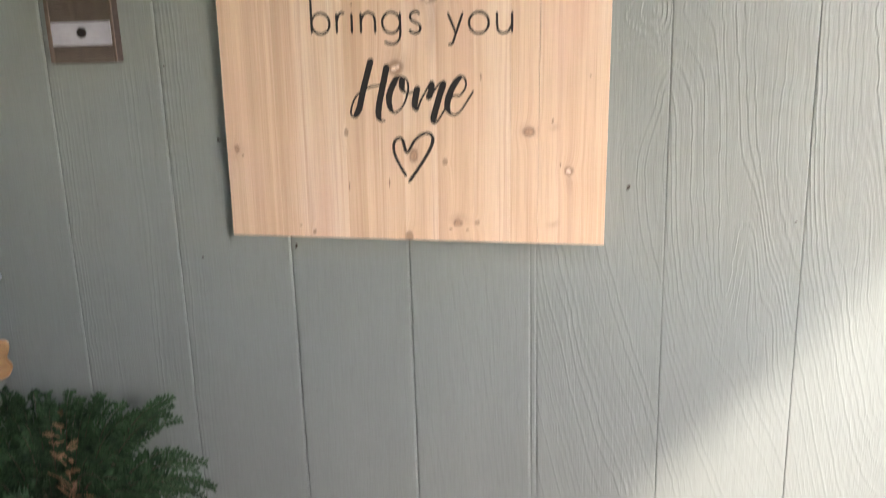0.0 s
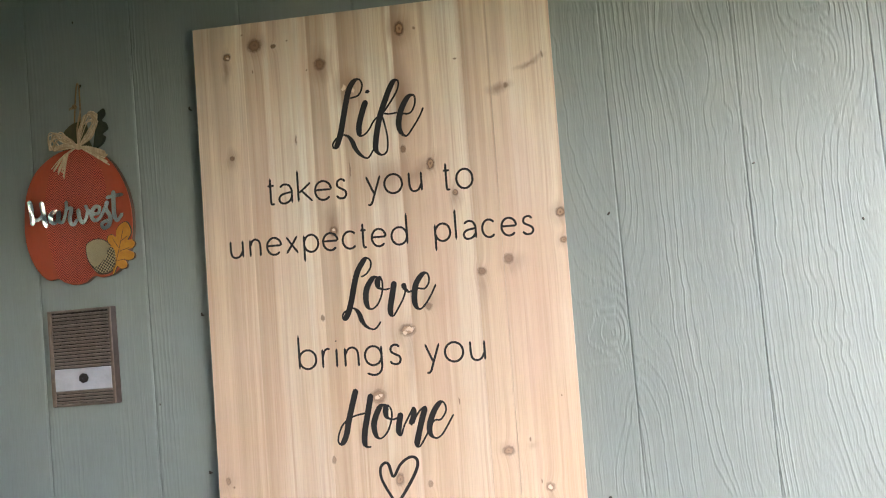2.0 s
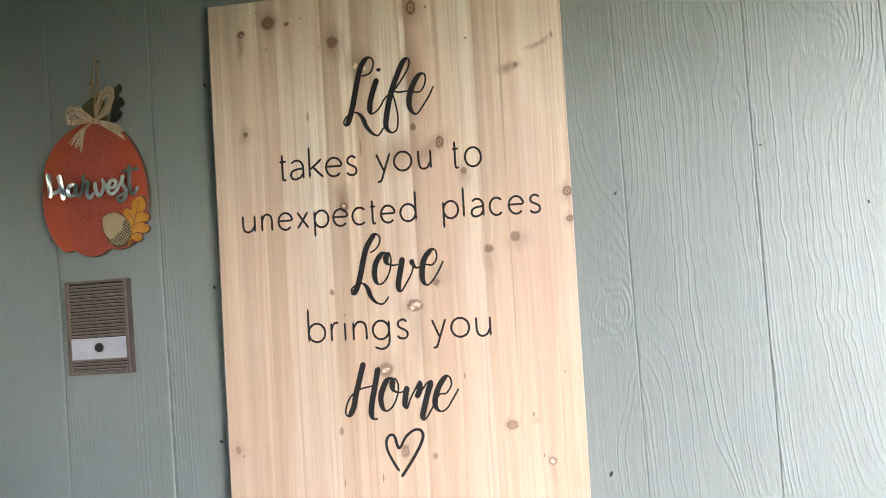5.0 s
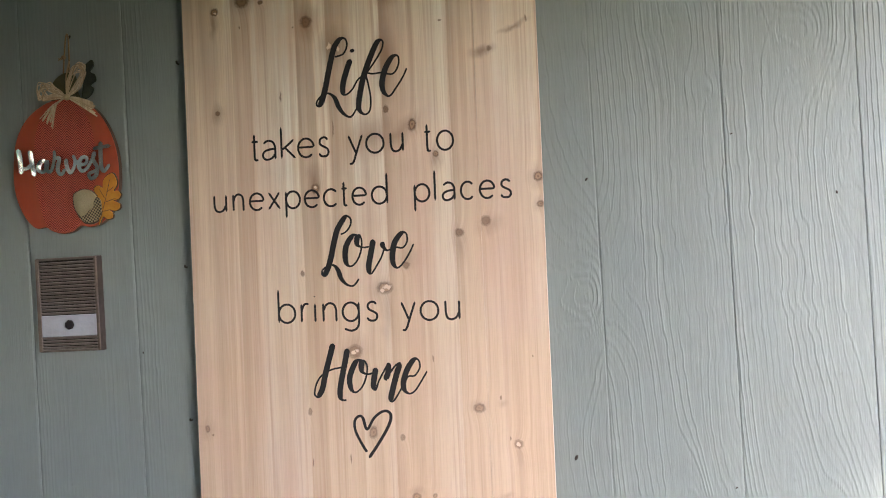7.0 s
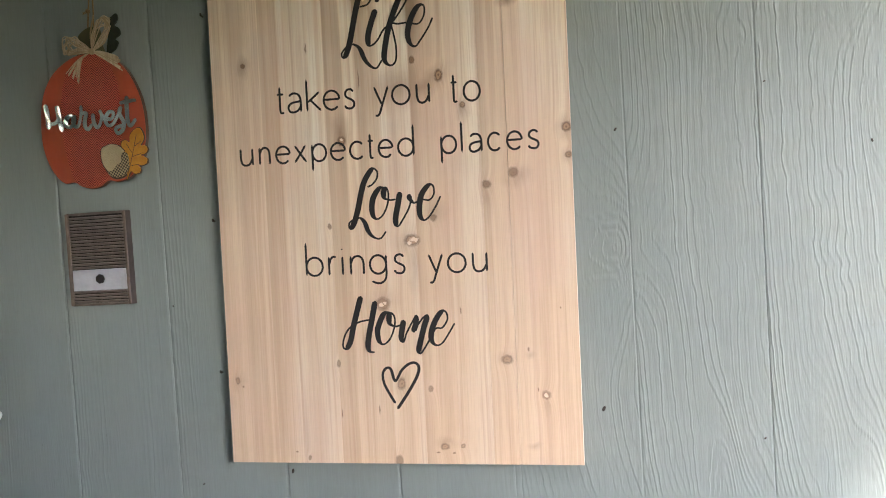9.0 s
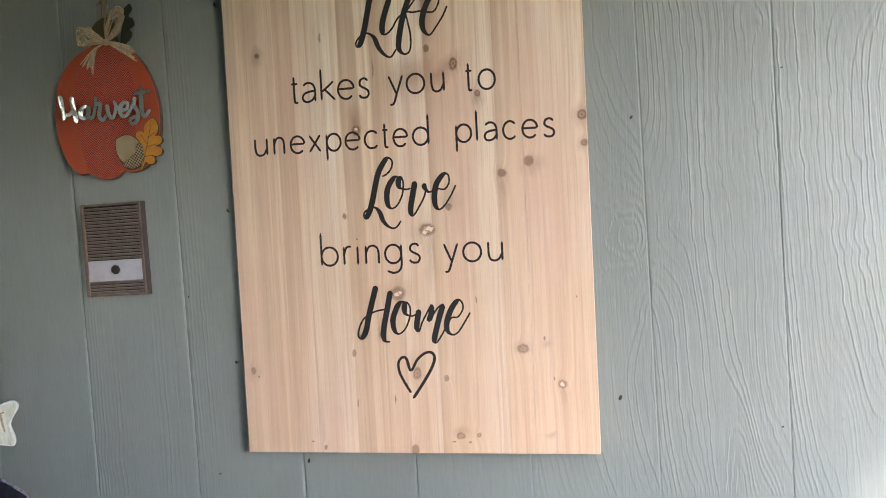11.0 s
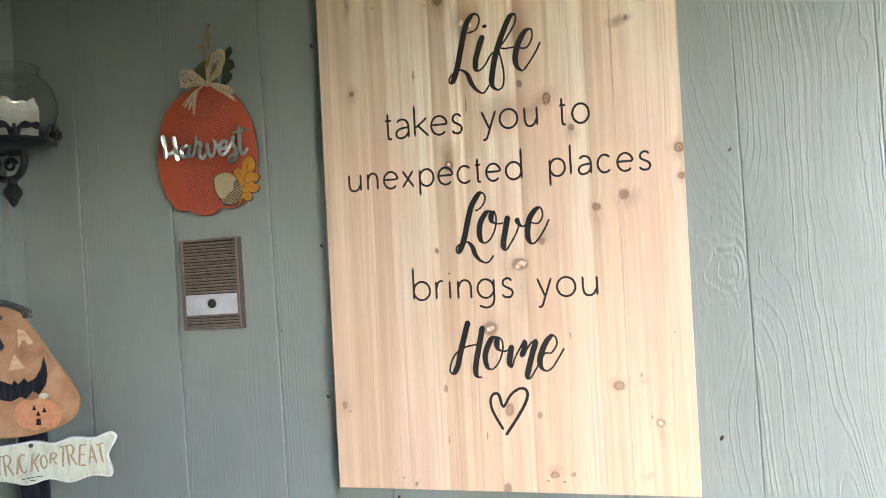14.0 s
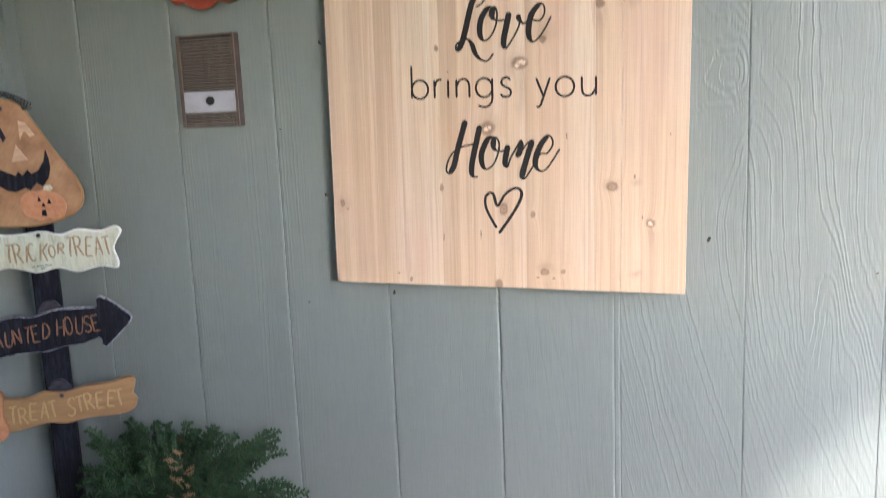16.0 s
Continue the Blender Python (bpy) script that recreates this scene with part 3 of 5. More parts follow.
def thin_letter(c, tall):
    """Pen strokes of a plain round-nibbed letter, one wide and one x-height high."""
    bowl = arc(0, 375)
    return {
        "t": [stem(0.42, 0.35, 1.40) + [(0.44, 0.12), (0.58, 0.0), (1.0, 0.02)], [(0, 1), (0.5, 1), (1, 1)]],
        "a": [[(0.08, 0.86), (0.28, 0.98), (0.52, 1.01), (0.82, 0.93), (0.98, 0.72), (1, 0.5), (1, 0)], [(1, 0.57), (0.55, 0.54), (0.16, 0.45), (0, 0.25), (0.12, 0.05), (0.42, 0.0), (0.78, 0.1), (1, 0.32)]],
        "k": [stem(0, 0, tall), [(0.90, 1), (0.5, 0.74), (0.04, 0.47)], [(0.24, 0.60), (0.6, 0.31), (1, 0)]],
        "e": [[(0.02, 0.54), (0.5, 0.54), (0.99, 0.54)], arc(5, 318)],
        "s": [[(0.92, 0.86), (0.74, 0.98), (0.45, 1.0), (0.16, 0.90), (0.10, 0.70), (0.30, 0.57), (0.62, 0.48), (0.92, 0.36), (0.98, 0.18), (0.80, 0.02), (0.48, -0.01), (0.20, 0.03), (0, 0.16)]],
        "y": [[(0, 1), (0.27, 0.5), (0.54, 0.02)], [(1, 1), (0.75, 0.48), (0.50, -0.05), (0.36, -0.36), (0.22, -0.50), (0.02, -0.50)]],
        "o": [bowl],
        "u": [[(0, 1), (0, 0.65), (0.01, 0.38), (0.12, 0.10), (0.42, 0.0), (0.76, 0.10), (1, 0.42)], stem(1, 0, 1)],
        "n": [stem(0, 0, 1), [(0, 0.58), (0.22, 0.90), (0.55, 1.0), (0.88, 0.88), (0.99, 0.62), (1, 0.35), (1, 0)]],
        "x": [[(0.03, 1), (0.5, 0.5), (1, 0)], [(0.97, 1), (0.5, 0.5), (0, 0)]],
        "p": [stem(0, -0.56, 1), bowl],
        "c": [arc(42, 318)],
        "d": [stem(1, 0, tall), bowl],
        "l": [stem(0.5, 0, tall)],
        "i": [stem(0.5, 0, 1), [(0.5, 1.42), (0.5, 1.36)]],
        "b": [stem(0, 0, tall), bowl],
        "r": [stem(0, 0, 1), [(0, 0.55), (0.25, 0.88), (0.6, 1.0), (1, 0.98)]],
        "g": [bowl, [(1, 1), (1, 0.5), (0.99, -0.12), (0.82, -0.42), (0.48, -0.52), (0.08, -0.40)]],
    }[c]


# Each word: its ends, where its letters stand, x-height and tall height, and the share of the width at which each letter starts and ends.
PEN = 0.0036
WORDS = (
    ("takes", -19.0, -5.1, 14.15, 3.5, 5.7, (0, 0.11, 0.142, 0.327, 0.382, 0.581, 0.593, 0.818, 0.855, 1)),
    ("you", -2.0, 7.6, 14.2, 3.5, 5.7, (0, 0.285, 0.317, 0.663, 0.751, 1)),
    ("to", 10.9, 16.0, 13.95, 3.5, 5.7, (0, 0.27, 0.41, 1)),
    ("unexpected", -26.1, 4.6, 5.7, 3.2, 5.4, (0, 0.081, 0.112, 0.182, 0.209, 0.301, 0.317, 0.395, 0.419, 0.510, 0.526, 0.619, 0.635, 0.727, 0.735, 0.778, 0.796, 0.885, 0.904, 1)),
    ("places", 8.9, 25.1, 5.7, 3.2, 5.4, (0, 0.174, 0.205, 0.235, 0.287, 0.430, 0.475, 0.633, 0.667, 0.837, 0.876, 1)),
    ("brings", -15.35, 2.1, -13.6, 3.45, 6.0, (0, 0.186, 0.230, 0.325, 0.366, 0.388, 0.449, 0.597, 0.640, 0.820, 0.879, 1)),
    ("you", 5.85, 15.85, -13.8, 3.45, 6.0, (0, 0.267, 0.321, 0.654, 0.739, 1)),
)
for word, left, right, base, low, tall, ends in WORDS:
    strokes = []
    rise = low / 100 - PEN
    for c, a, b in zip(word, ends[::2], ends[1::2]):
        x0 = (left + (right - left) * a) / 100 + PEN / 2
        wide = (right - left) * (b - a) / 100 - PEN
        for pen in thin_letter(c, (tall / 100 - PEN) / rise):
            strokes.append([(x0 + x * wide, base / 100 + PEN / 2 + z * rise) for x, z in pen])
    part("lettering", ribbon(strokes, PEN, PEN, LETTERS, 0.0003, 4), BLACK_PAINT, cedar_sign, "thin black painted word")


def cm(points):
    return [(x / 100, z / 100) for x, z in points]


LIFE_L = [(-3.6, 30.8), (-2.1, 31.2), (-1.4, 32.6), (-1.7, 33.7), (-2.6, 33.7), (-3.6, 32.4), (-4.3, 30.2), (-5.0, 27.4), (-5.55, 25.2), (-6.3, 23.2), (-6.9, 22.8),
    (-7.0, 23.5), (-6.2, 24.4), (-5.0, 24.8), (-3.9, 24.0), (-3.2, 22.3), (-2.3, 21.1), (-1.2, 20.6), (-0.2, 21.85)]
LIFE_IF = [(-0.9, 30.2), (-1.7, 28.2), (-2.35, 26.1), (-2.35, 24.6), (-1.75, 24.4), (-0.75, 25.2), (0.3, 26.75), (2.0, 28.0), (4.15, 30.8), (4.75, 32.3), (4.5, 33.0),
    (3.65, 32.5), (2.3, 29.8), (1.1, 26.7), (0.3, 23.25), (0.3, 21.65), (1.2, 20.85), (2.1, 21.5), (2.3, 23.7), (1.95, 26.0), (1.7, 27.6), (2.8, 27.5), (4.3, 27.6)]
LIFE_E = [(4.3, 27.6), (6.2, 27.25), (7.2, 28.6), (7.2, 30.1), (6.2, 30.0), (5.0, 28.2), (4.35, 26.0), (4.55, 24.4), (5.5, 23.6), (6.65, 24.85), (7.9, 26.6), (8.6, 28.0)]
LIFE_DOT = [(-0.6, 31.9), (-0.5, 31.3)]
LOVE_L = [(-3.8, 1.1), (-2.9, 1.5), (-2.1, 2.5), (-2.0, 3.6), (-2.7, 4.1), (-3.5, 3.3), (-4.4, 1.8), (-5.05, -0.3), (-5.6, -2.5), (-6.2, -4.35), (-6.85, -5.55), (-7.25, -5.55),
    (-7.2, -4.75), (-6.3, -4.15), (-5.3, -4.0), (-4.55, -4.8), (-4.05, -6.2), (-3.25, -7.2), (-2.3, -7.6), (-1.65, -7.3), (-0.95, -6.4)]
LOVE_O = [(-0.75, 0.75), (-1.75, 0.8), (-2.85, -0.7), (-3.2, -2.4), (-3.0, -3.8), (-2.3, -4.3), (-1.3, -3.6), (-0.5, -2.0), (-0.25, -0.25), (-0.55, 0.75), (-1.05, 0.2),
    (-0.95, -0.85), (0.05, -1.25), (0.95, -1.15)]
LOVE_V = [(1.75, 0.0), (1.3, -2.0), (0.8, -4.25), (0.85, -5.35), (1.25, -5.6), (2.0, -4.6), (3.1, -2.8), (3.55, -1.3), (3.45, -0.7), (3.3, -1.1), (4.0, -1.9), (5.0, -1.55)]
LOVE_E = [(5.0, -1.55), (5.65, -1.45), (6.7, -1.55), (7.45, -0.55), (7.35, 0.75), (6.55, 0.85), (5.35, -0.65), (4.9, -2.65), (5.0, -4.15), (5.65, -4.85), (6.6, -4.15), (7.7, -2.6), (8.55, -1.0)]
HOME_H = [(-5.9, -17.1), (-6.65, -19.55), (-7.5, -22.4), (-8.05, -24.6), (-8.85, -25.9), (-9.45, -25.5), (-9.1, -23.9), (-8.2, -22.5), (-6.6, -21.55), (-5.1, -21.2), (-3.6, -21.0)]
HOME_STEM = [(-3.45, -18.0), (-4.1, -20.8), (-4.8, -23.7), (-5.05, -25.6), (-4.75, -26.5), (-3.95, -26.6)]
HOME_O = [(-0.95, -20.0), (-1.95, -20.1), (-2.8, -21.5), (-3.3, -23.1), (-3.05, -24.8), (-2.25, -25.3), (-1.15, -24.35), (-0.4, -22.65), (-0.2, -21.05), (-0.65, -20.15), (-1.15, -20.55),
    (-1.1, -21.85), (-0.1, -22.35), (0.9, -22.05)]
HOME_M = [(1.3, -21.3), (0.9, -23.1), (0.75, -24.4), (1.15, -24.9), (1.7, -23.5), (2.8, -21.6), (3.4, -20.7), (3.35, -22.0), (2.9, -23.2), (3.4, -22.6), (4.5, -21.1), (5.3, -20.75),
    (4.7, -22.6), (3.95, -25.1), (3.65, -26.4), (3.95, -26.9), (4.65, -26.1), (5.8, -24.25)]
HOME_E = [(5.8, -24.25), (6.7, -22.85), (7.8, -22.7), (8.7, -21.4), (8.55, -20.2), (7.85, -20.0), (6.7, -21.45), (5.9, -23.55), (5.95, -24.95), (6.75, -25.65), (7.75, -25.2), (8.9, -23.6), (9.9, -22.0)]
HEART = [(-0.8, -35.3), (-1.8, -33.6), (-2.65, -31.7), (-2.7, -30.1), (-2.0, -29.3), (-1.3, -29.6), (-0.65, -31.5), (0.6, -29.65), (2.0, -28.6), (3.1, -28.6), (3.5, -29.5), (2.95, -31.1), (1.4, -33.6), (-0.5, -36.25)]
for strokes in ((LIFE_L, LIFE_IF, LIFE_E, LIFE_DOT), (LOVE_L, LOVE_O, LOVE_V, LOVE_E), (HOME_H, HOME_STEM, HOME_O, HOME_M, HOME_E)):
    part("lettering", ribbon([cm(s) for s in strokes], 0.0030, 0.0098, LETTERS, 0.0003), BLACK_PAINT, cedar_sign, "black brush-script word")
part("heart", ribbon([cm(HEART)], 0.0045, 0.0052, LETTERS, 0.0003), BLACK_PAINT, cedar_sign, "black painted heart outline")

# ---- the hook and nails in the wall ----
RUST = speckled("tarnished_steel", (0.030, 0.029, 0.025), (0.075, 0.062, 0.050), (300, 300, 300), 0.55, 0.6)
bm = bmesh.new()
tube(bm, [(0, 0.004, 0.012), (0, -0.010, 0.012), (0, -0.014, 0.006), (0, -0.013, -0.014)], 0.0011)
hook = part("hook", bm, RUST)
hook.matrix_world = pose(0.190, 0, 2.022)
tagged(hook, "small rusty wire hook above the plank sign", "hook")


def nail(x, z, r=0.0028, turn=0):
    bm = bmesh.new()
    lathe(bm, [(0.0001, 0.0018), (r * 0.7, 0.0017), (r, 0.0010), (r, 0.0004), (r * 0.42, 0.0), (r * 0.4, -0.010)], 10)
    bmesh.ops.rotate(bm, verts=bm.verts[:], cent=(0, 0, 0), matrix=Matrix.Rotation(radians(90), 3, "X"))
    ob = part("nail", bm, RUST)
    ob.matrix_world = pose(x, -0.0005, z, 10 * math.sin(40 * x + turn), 25 + 40 * math.sin(90 * z), 0)
    ob.scale = (0.72, 1.0, 1.35)
    return tagged(ob, "small dark nail head in the sage siding", "nail", "nails in the siding")


for x, z, r in ((-0.512, 2.074, 0.002), (-0.396, 1.386, 0.0016), (0.573, 1.962, 0.0016), (0.392, 1.637, 0.0026), (0.350, 1.187, 0.0038), (-0.192, 1.0865, 0.0032), (-0.362, 1.064, 0.0018),
        (0.597, 1.135, 0.0018), (0.772, 1.590, 0.0022), (0.621, 1.693, 0.0018), (-0.844, 1.785, 0.0026)):
    nail(x, z, r)
for x, z in ((-0.301, 1.889), (-0.306, 1.532), (-0.312, 1.264)):
    bm = bmesh.new()
    tube(bm, [(0, 0.004, 0), (0, -0.006, 0.001), (0.001, -0.009, 0.004)], 0.0018)
    clip = part("nail", bm, RUST)
    clip.matrix_world = pose(x, 0, z)
    tagged(clip, "bent dark nail beside the plank sign", "nail", "nails beside the plank sign")

# ---- the pumpkin hanging ----
PUMPKIN_ORANGE = plank_wood("orange_stained_wood", (0.45, 0.082, 0.034), (0.38, 0.064, 0.027), (60, 60, 9), 0.6)


def herringbone(name, a, b, column=0.0060, pitch=0.0032):
    """Cloth woven in upright columns of slanting threads."""
    n = Nodes(name, a, 0.9)
    axes = n.add("SeparateXYZ", {0: n.coords()}).outputs
    zig = n.math("ADD", n.math("PINGPONG", axes[0], column), axes[2])
    zig = n.math("ADD", zig, n.math("MULTIPLY", n.noise(n.coords((300, 300, 300)), 1.0, 2), 0.0010))
    thread = n.math("ADD", n.math("MULTIPLY", n.math("SINE", n.math("MULTIPLY", zig, 2 * math.pi / pitch)), 0.5), 0.5)
    worn = n.noise(n.coords((45, 45, 45)), 1.0, 4)
    colour = n.ramp(thread, [(0.15, b), (0.75, a)])
    n.base(n.mix(n.math("MULTIPLY", worn, 0.15), colour, a))
    n.bump(thread, 0.0007)
    return n.mat


PUMPKIN_CLOTH = herringbone("red_orange_burlap", (0.62, 0.125, 0.075), (0.15, 0.012, 0.008), 0.0105, 0.0045)
DARK_EDGE = plank_wood("dark_board_edge", (0.12, 0.07, 0.045), (0.07, 0.04, 0.025))


def hammered_steel():
    """Bright zinc-coated steel with shallow dents and cloudy patches."""
    n = Nodes("galvanised_steel", (0.6, 0.62, 0.65), 0.2, 1.0)
    cloud = n.noise(n.coords((45, 45, 45)), 1.0, 4)
    n.base(n.ramp(cloud, [(0.35, (0.66, 0.69, 0.72)), (0.65, (0.86, 0.88, 0.90))]))
    n.rough(n.math("ADD", n.math("MULTIPLY", cloud, 0.25), 0.08))
    n.bump(n.noise(n.coords((34, 34, 22)), 1.0, 1), 0.0075)
    return n.mat


GALVANISED = hammered_steel()
LEAF_YELLOW = plank_wood("mustard_felt", (0.62, 0.29, 0.04), (0.48, 0.19, 0.025), (70, 70, 70), 0.85)
LEAF_LINE = speckled("dark_brown_ink", (0.05, 0.028, 0.015), (0.07, 0.04, 0.02))
LEAF_GREEN = speckled("dark_green_cloth", (0.014, 0.020, 0.010), (0.030, 0.038, 0.018), (120, 120, 120), 0.85)
STEM_OLIVE = plank_wood("olive_painted_wood", (0.125, 0.115, 0.05), (0.075, 0.075, 0.035), (60, 60, 12), 0.75)
ACORN_CREAM = woven("cream_linen", (0.60, 0.50, 0.30), (0.46, 0.36, 0.20), 500.0)


def raffia():
    """Dry palm straw, paler or browner from straw to straw, with fine ribs."""
    n = Nodes("pale_raffia", (0.6, 0.47, 0.31), 0.6)
    ribs = n.noise(n.coords((260, 260, 40)), 1.0, 4, 0.65)
    straw_tone = n.ramp(n.random(), [(0.0, (0.40, 0.275, 0.165)), (0.35, (0.56, 0.425, 0.275)), (0.7, (0.66, 0.53, 0.365)), (1.0, (0.50, 0.36, 0.22))])
    n.base(n.mix(n.math("MULTIPLY", n.ramp(ribs, [(0.35, (1, 1, 1)), (0.60, (0, 0, 0))]), 0.6), straw_tone, (0.33, 0.215, 0.12)))
    n.bump(ribs, 0.0005)
    return n.mat


RAFFIA = raffia()
TWINE = plank_wood("jute_twine", (0.36, 0.24, 0.13), (0.18, 0.11, 0.06), (500, 500, 300), 0.9)


def checked():
    n = Nodes("black_and_cream_check", rough=0.85)
    turned = n.add("Mapping", {"Vector": n.coords((1, 1, 1)), "Rotation": (0, radians(8), 0)}).outputs[0]
    check = n.add("TexChecker", {"Vector": turned, "Scale": 330.0, "Color1": (0.42, 0.34, 0.20, 1), "Color2": (0.025, 0.022, 0.02, 1)}).outputs["Color"]
    n.base(n.mix(n.math("MULTIPLY", n.noise(n.coords((300, 300, 300)), 1.0, 2), 0.3), check, (0.2, 0.16, 0.09)))
    return n.mat


CHECK = checked()
pumpkin = thing("pumpkin_sign", pose(-0.512, 0, 1.725), "flat orange wooden pumpkin with raffia bow and metal word", "decoration")
RIND = [(-10.1, -1.0), (-9.3, 4.5), (-7.0, 8.4), (-3.2, 10.9), (0.5, 11.5), (4.0, 10.9), (7.4, 8.0), (9.7, 3.0), (10.3, -2.5), (9.4, -7.5), (7.2, -10.5), (4.5, -11.5), (2.5, -11.2),
    (0.9, -12.1), (-1.0, -12.4), (-2.9, -11.9), (-4.3, -11.1), (-6.3, -11.1), (-8.4, -8.8), (-9.8, -5.2)]
rind = [Vector((x / 100 - 0.008, z / 100 + 0.004)) for x, z in RIND]
outline = curve_through(rind, 6, True)
# The backing is slightly larger and dark brown, so it outlines the body.
part("backing", slab([p + (p - Vector((-0.008, 0.0))) * 0.006 for p in outline], -0.0125, -0.004, 0.001), DARK_EDGE, pumpkin, "dark brown backing edge")
part("body", slab(outline, -0.0150, -0.0126, 0.0006), PUMPKIN_ORANGE, pumpkin, "orange stained side ribs")
middle = [p for p in curve_through([(-0.7, 11.15), (2.6, 10.9), (5.2, 7.2), (6.0, 2.0), (5.6, -4.0), (3.6, -9.4), (2.2, -11.0), (0.9, -11.85), (-1.0, -12.1), (-2.8, -11.6), (-4.1, -10.8),
    (-5.2, -7.0), (-6.0, -1.5), (-5.6, 4.0), (-4.0, 8.6)], 6, True)]
part("centre_panel", slab([p / 100 + Vector((-0.008, 0.004)) for p in middle], -0.0154, -0.0146, 0.0002), PUMPKIN_CLOTH, pumpkin, "red-orange burlap middle rib")
STEM = [(-2.4, 10.8), (-2.6, 13.2), (-2.2, 15.2), (-0.2, 16.5), (1.6, 16.2), (1.9, 13.6), (2.4, 10.6)]
part("stem", slab([p / 100 for p in curve_through(STEM, 5, True)], -0.0140, -0.005, 0.0012), STEM_OLIVE, pumpkin, "olive green stem")
LEAF = [(3.4, 11.4), (3.7, 13.7), (4.1, 15.6), (3.9, 17.0), (4.7, 17.8), (5.7, 18.3), (5.9, 17.2), (5.2, 16.3), (6.0, 15.7), (6.2, 14.6), (5.2, 13.9), (5.7, 13.2), (5.0, 12.0)]
part("leaf", slab([p / 100 for p in curve_through(LEAF, 4, True)], -0.0180, -0.0145, 0.0008), LEAF_GREEN, pumpkin, "dark green cloth leaf")
# The twine loop on its nail, with a knot.
bm = bmesh.new()
tube(bm, curve_through([(-0.4 / 100, -0.012, 0.150), (-0.1 / 100, -0.010, 0.190), (0.35 / 100, -0.008, 0.231), (0.75 / 100, -0.008, 0.231), (0.9 / 100, -0.010, 0.190), (0.7 / 100, -0.012, 0.150)], 6), 0.0013)
part("twine_loop", bm, TWINE, pumpkin, "brown jute hanging loop", True)
bm = bmesh.new()
bmesh.ops.create_icosphere(bm, subdivisions=2, radius=0.0042, matrix=Matrix.Translation((-0.001, -0.011, 0.194)))
for k in range(2):
    tube(bm, curve_through([(-0.002, -0.011, 0.194), (-0.006, -0.012, 0.190 + 0.003 * k), (-0.011, -0.011, 0.193 - 0.004 * k)], 4), 0.0009, 5)
part("twine_knot", bm, TWINE, pumpkin, smooth=True)
nail(-0.5065, 1.957, 0.003)
# The raffia bow: loops and tails of flat straws.
rnd = random.Random(5)


def straw(points, width):
    bm = bmesh.new()
    pts = curve_through(points, 7)
    rows = []
    for i, p in enumerate(pts):
        way = (pts[min(i + 1, len(pts) - 1)] - pts[max(i - 1, 0)]).normalized()
        side = way.cross(Vector((0, -1, 0.35))).normalized() * width * (0.35 + 0.65 * min(1, 4 * i / len(pts)))
        lift = Vector((0, -0.0007, 0))
        rows.append([bm.verts.new(p + side), bm.verts.new(p + lift), bm.verts.new(p - side), bm.verts.new(p - lift * 0.6)])
    for low, high in zip(rows, rows[1:]):
        for k in range(4):
            bm.faces.new((low[k], low[(k + 1) % 4], high[(k + 1) % 4], high[k]))
    bm.faces.new(rows[0])
    bm.faces.new(list(reversed(rows[-1])))
    return bm


KNOT = Vector((0.008, -0.022, 0.1200))
for k in range(13):
    j = lambda s=0.006: rnd.uniform(-s, s)
    left = [KNOT, KNOT + Vector((-0.018 + j(), -0.010 + j(), 0.014 + j())), KNOT + Vector((-0.034 + j(0.008), -0.014 + j(), 0.019 + j(0.008))),
        KNOT + Vector((-0.042 + j(0.007), -0.010, 0.004 + j(0.010))), KNOT + Vector((-0.023 + j(), -0.006, 0.001 + j())), KNOT]
    part("raffia_straw", straw(left, 0.0009 + 0.0006 * rnd.random()), RAFFIA, pumpkin)
    right = [KNOT, KNOT + Vector((0.012 + j(0.004), -0.010 + j(), 0.026 + j())), KNOT + Vector((0.027 + j(0.007), -0.014 + j(), 0.047 + j(0.008))),
        KNOT + Vector((0.041 + j(0.006), -0.012, 0.043 + j(0.008))), KNOT + Vector((0.028 + j(0.005), -0.008, 0.018 + j())), KNOT]
    part("raffia_straw", straw(right, 0.0009 + 0.0006 * rnd.random()), RAFFIA, pumpkin)
for k in range(14):
    spread = rnd.uniform(-1, 1)
    tail = [KNOT, KNOT + Vector((-0.022 + 0.005 * spread, -0.004, -0.013)), KNOT + Vector((-0.045 + 0.014 * spread, 0.0025, -0.033 - 0.013 * rnd.random() - 0.012 * spread))]
    part("raffia_straw", straw(tail, 0.0010 + 0.0008 * rnd.random()), RAFFIA, pumpkin)
    tail = [KNOT, KNOT + Vector((0.022, -0.004, -0.009 + 0.006 * spread)), KNOT + Vector((0.047 + 0.008 * rnd.random() - 0.006 * spread, 0.001, -0.026 + 0.016 * spread))]
    part("raffia_straw", straw(tail, 0.0010 + 0.0008 * rnd.random()), RAFFIA, pumpkin)
part("raffia_straw", straw([KNOT, KNOT + Vector((0.004, -0.006, 0.03)), KNOT + Vector((0.011, -0.004, 0.062))], 0.0016), RAFFIA, pumpkin)
bm = bmesh.new()
bmesh.ops.create_icosphere(bm, subdivisions=2, radius=0.0065, matrix=Matrix.Translation(KNOT) @ Matrix.Diagonal((1.0, 0.8, 0.9, 1)))
part("bow_knot", bm, RAFFIA, pumpkin, smooth=True)
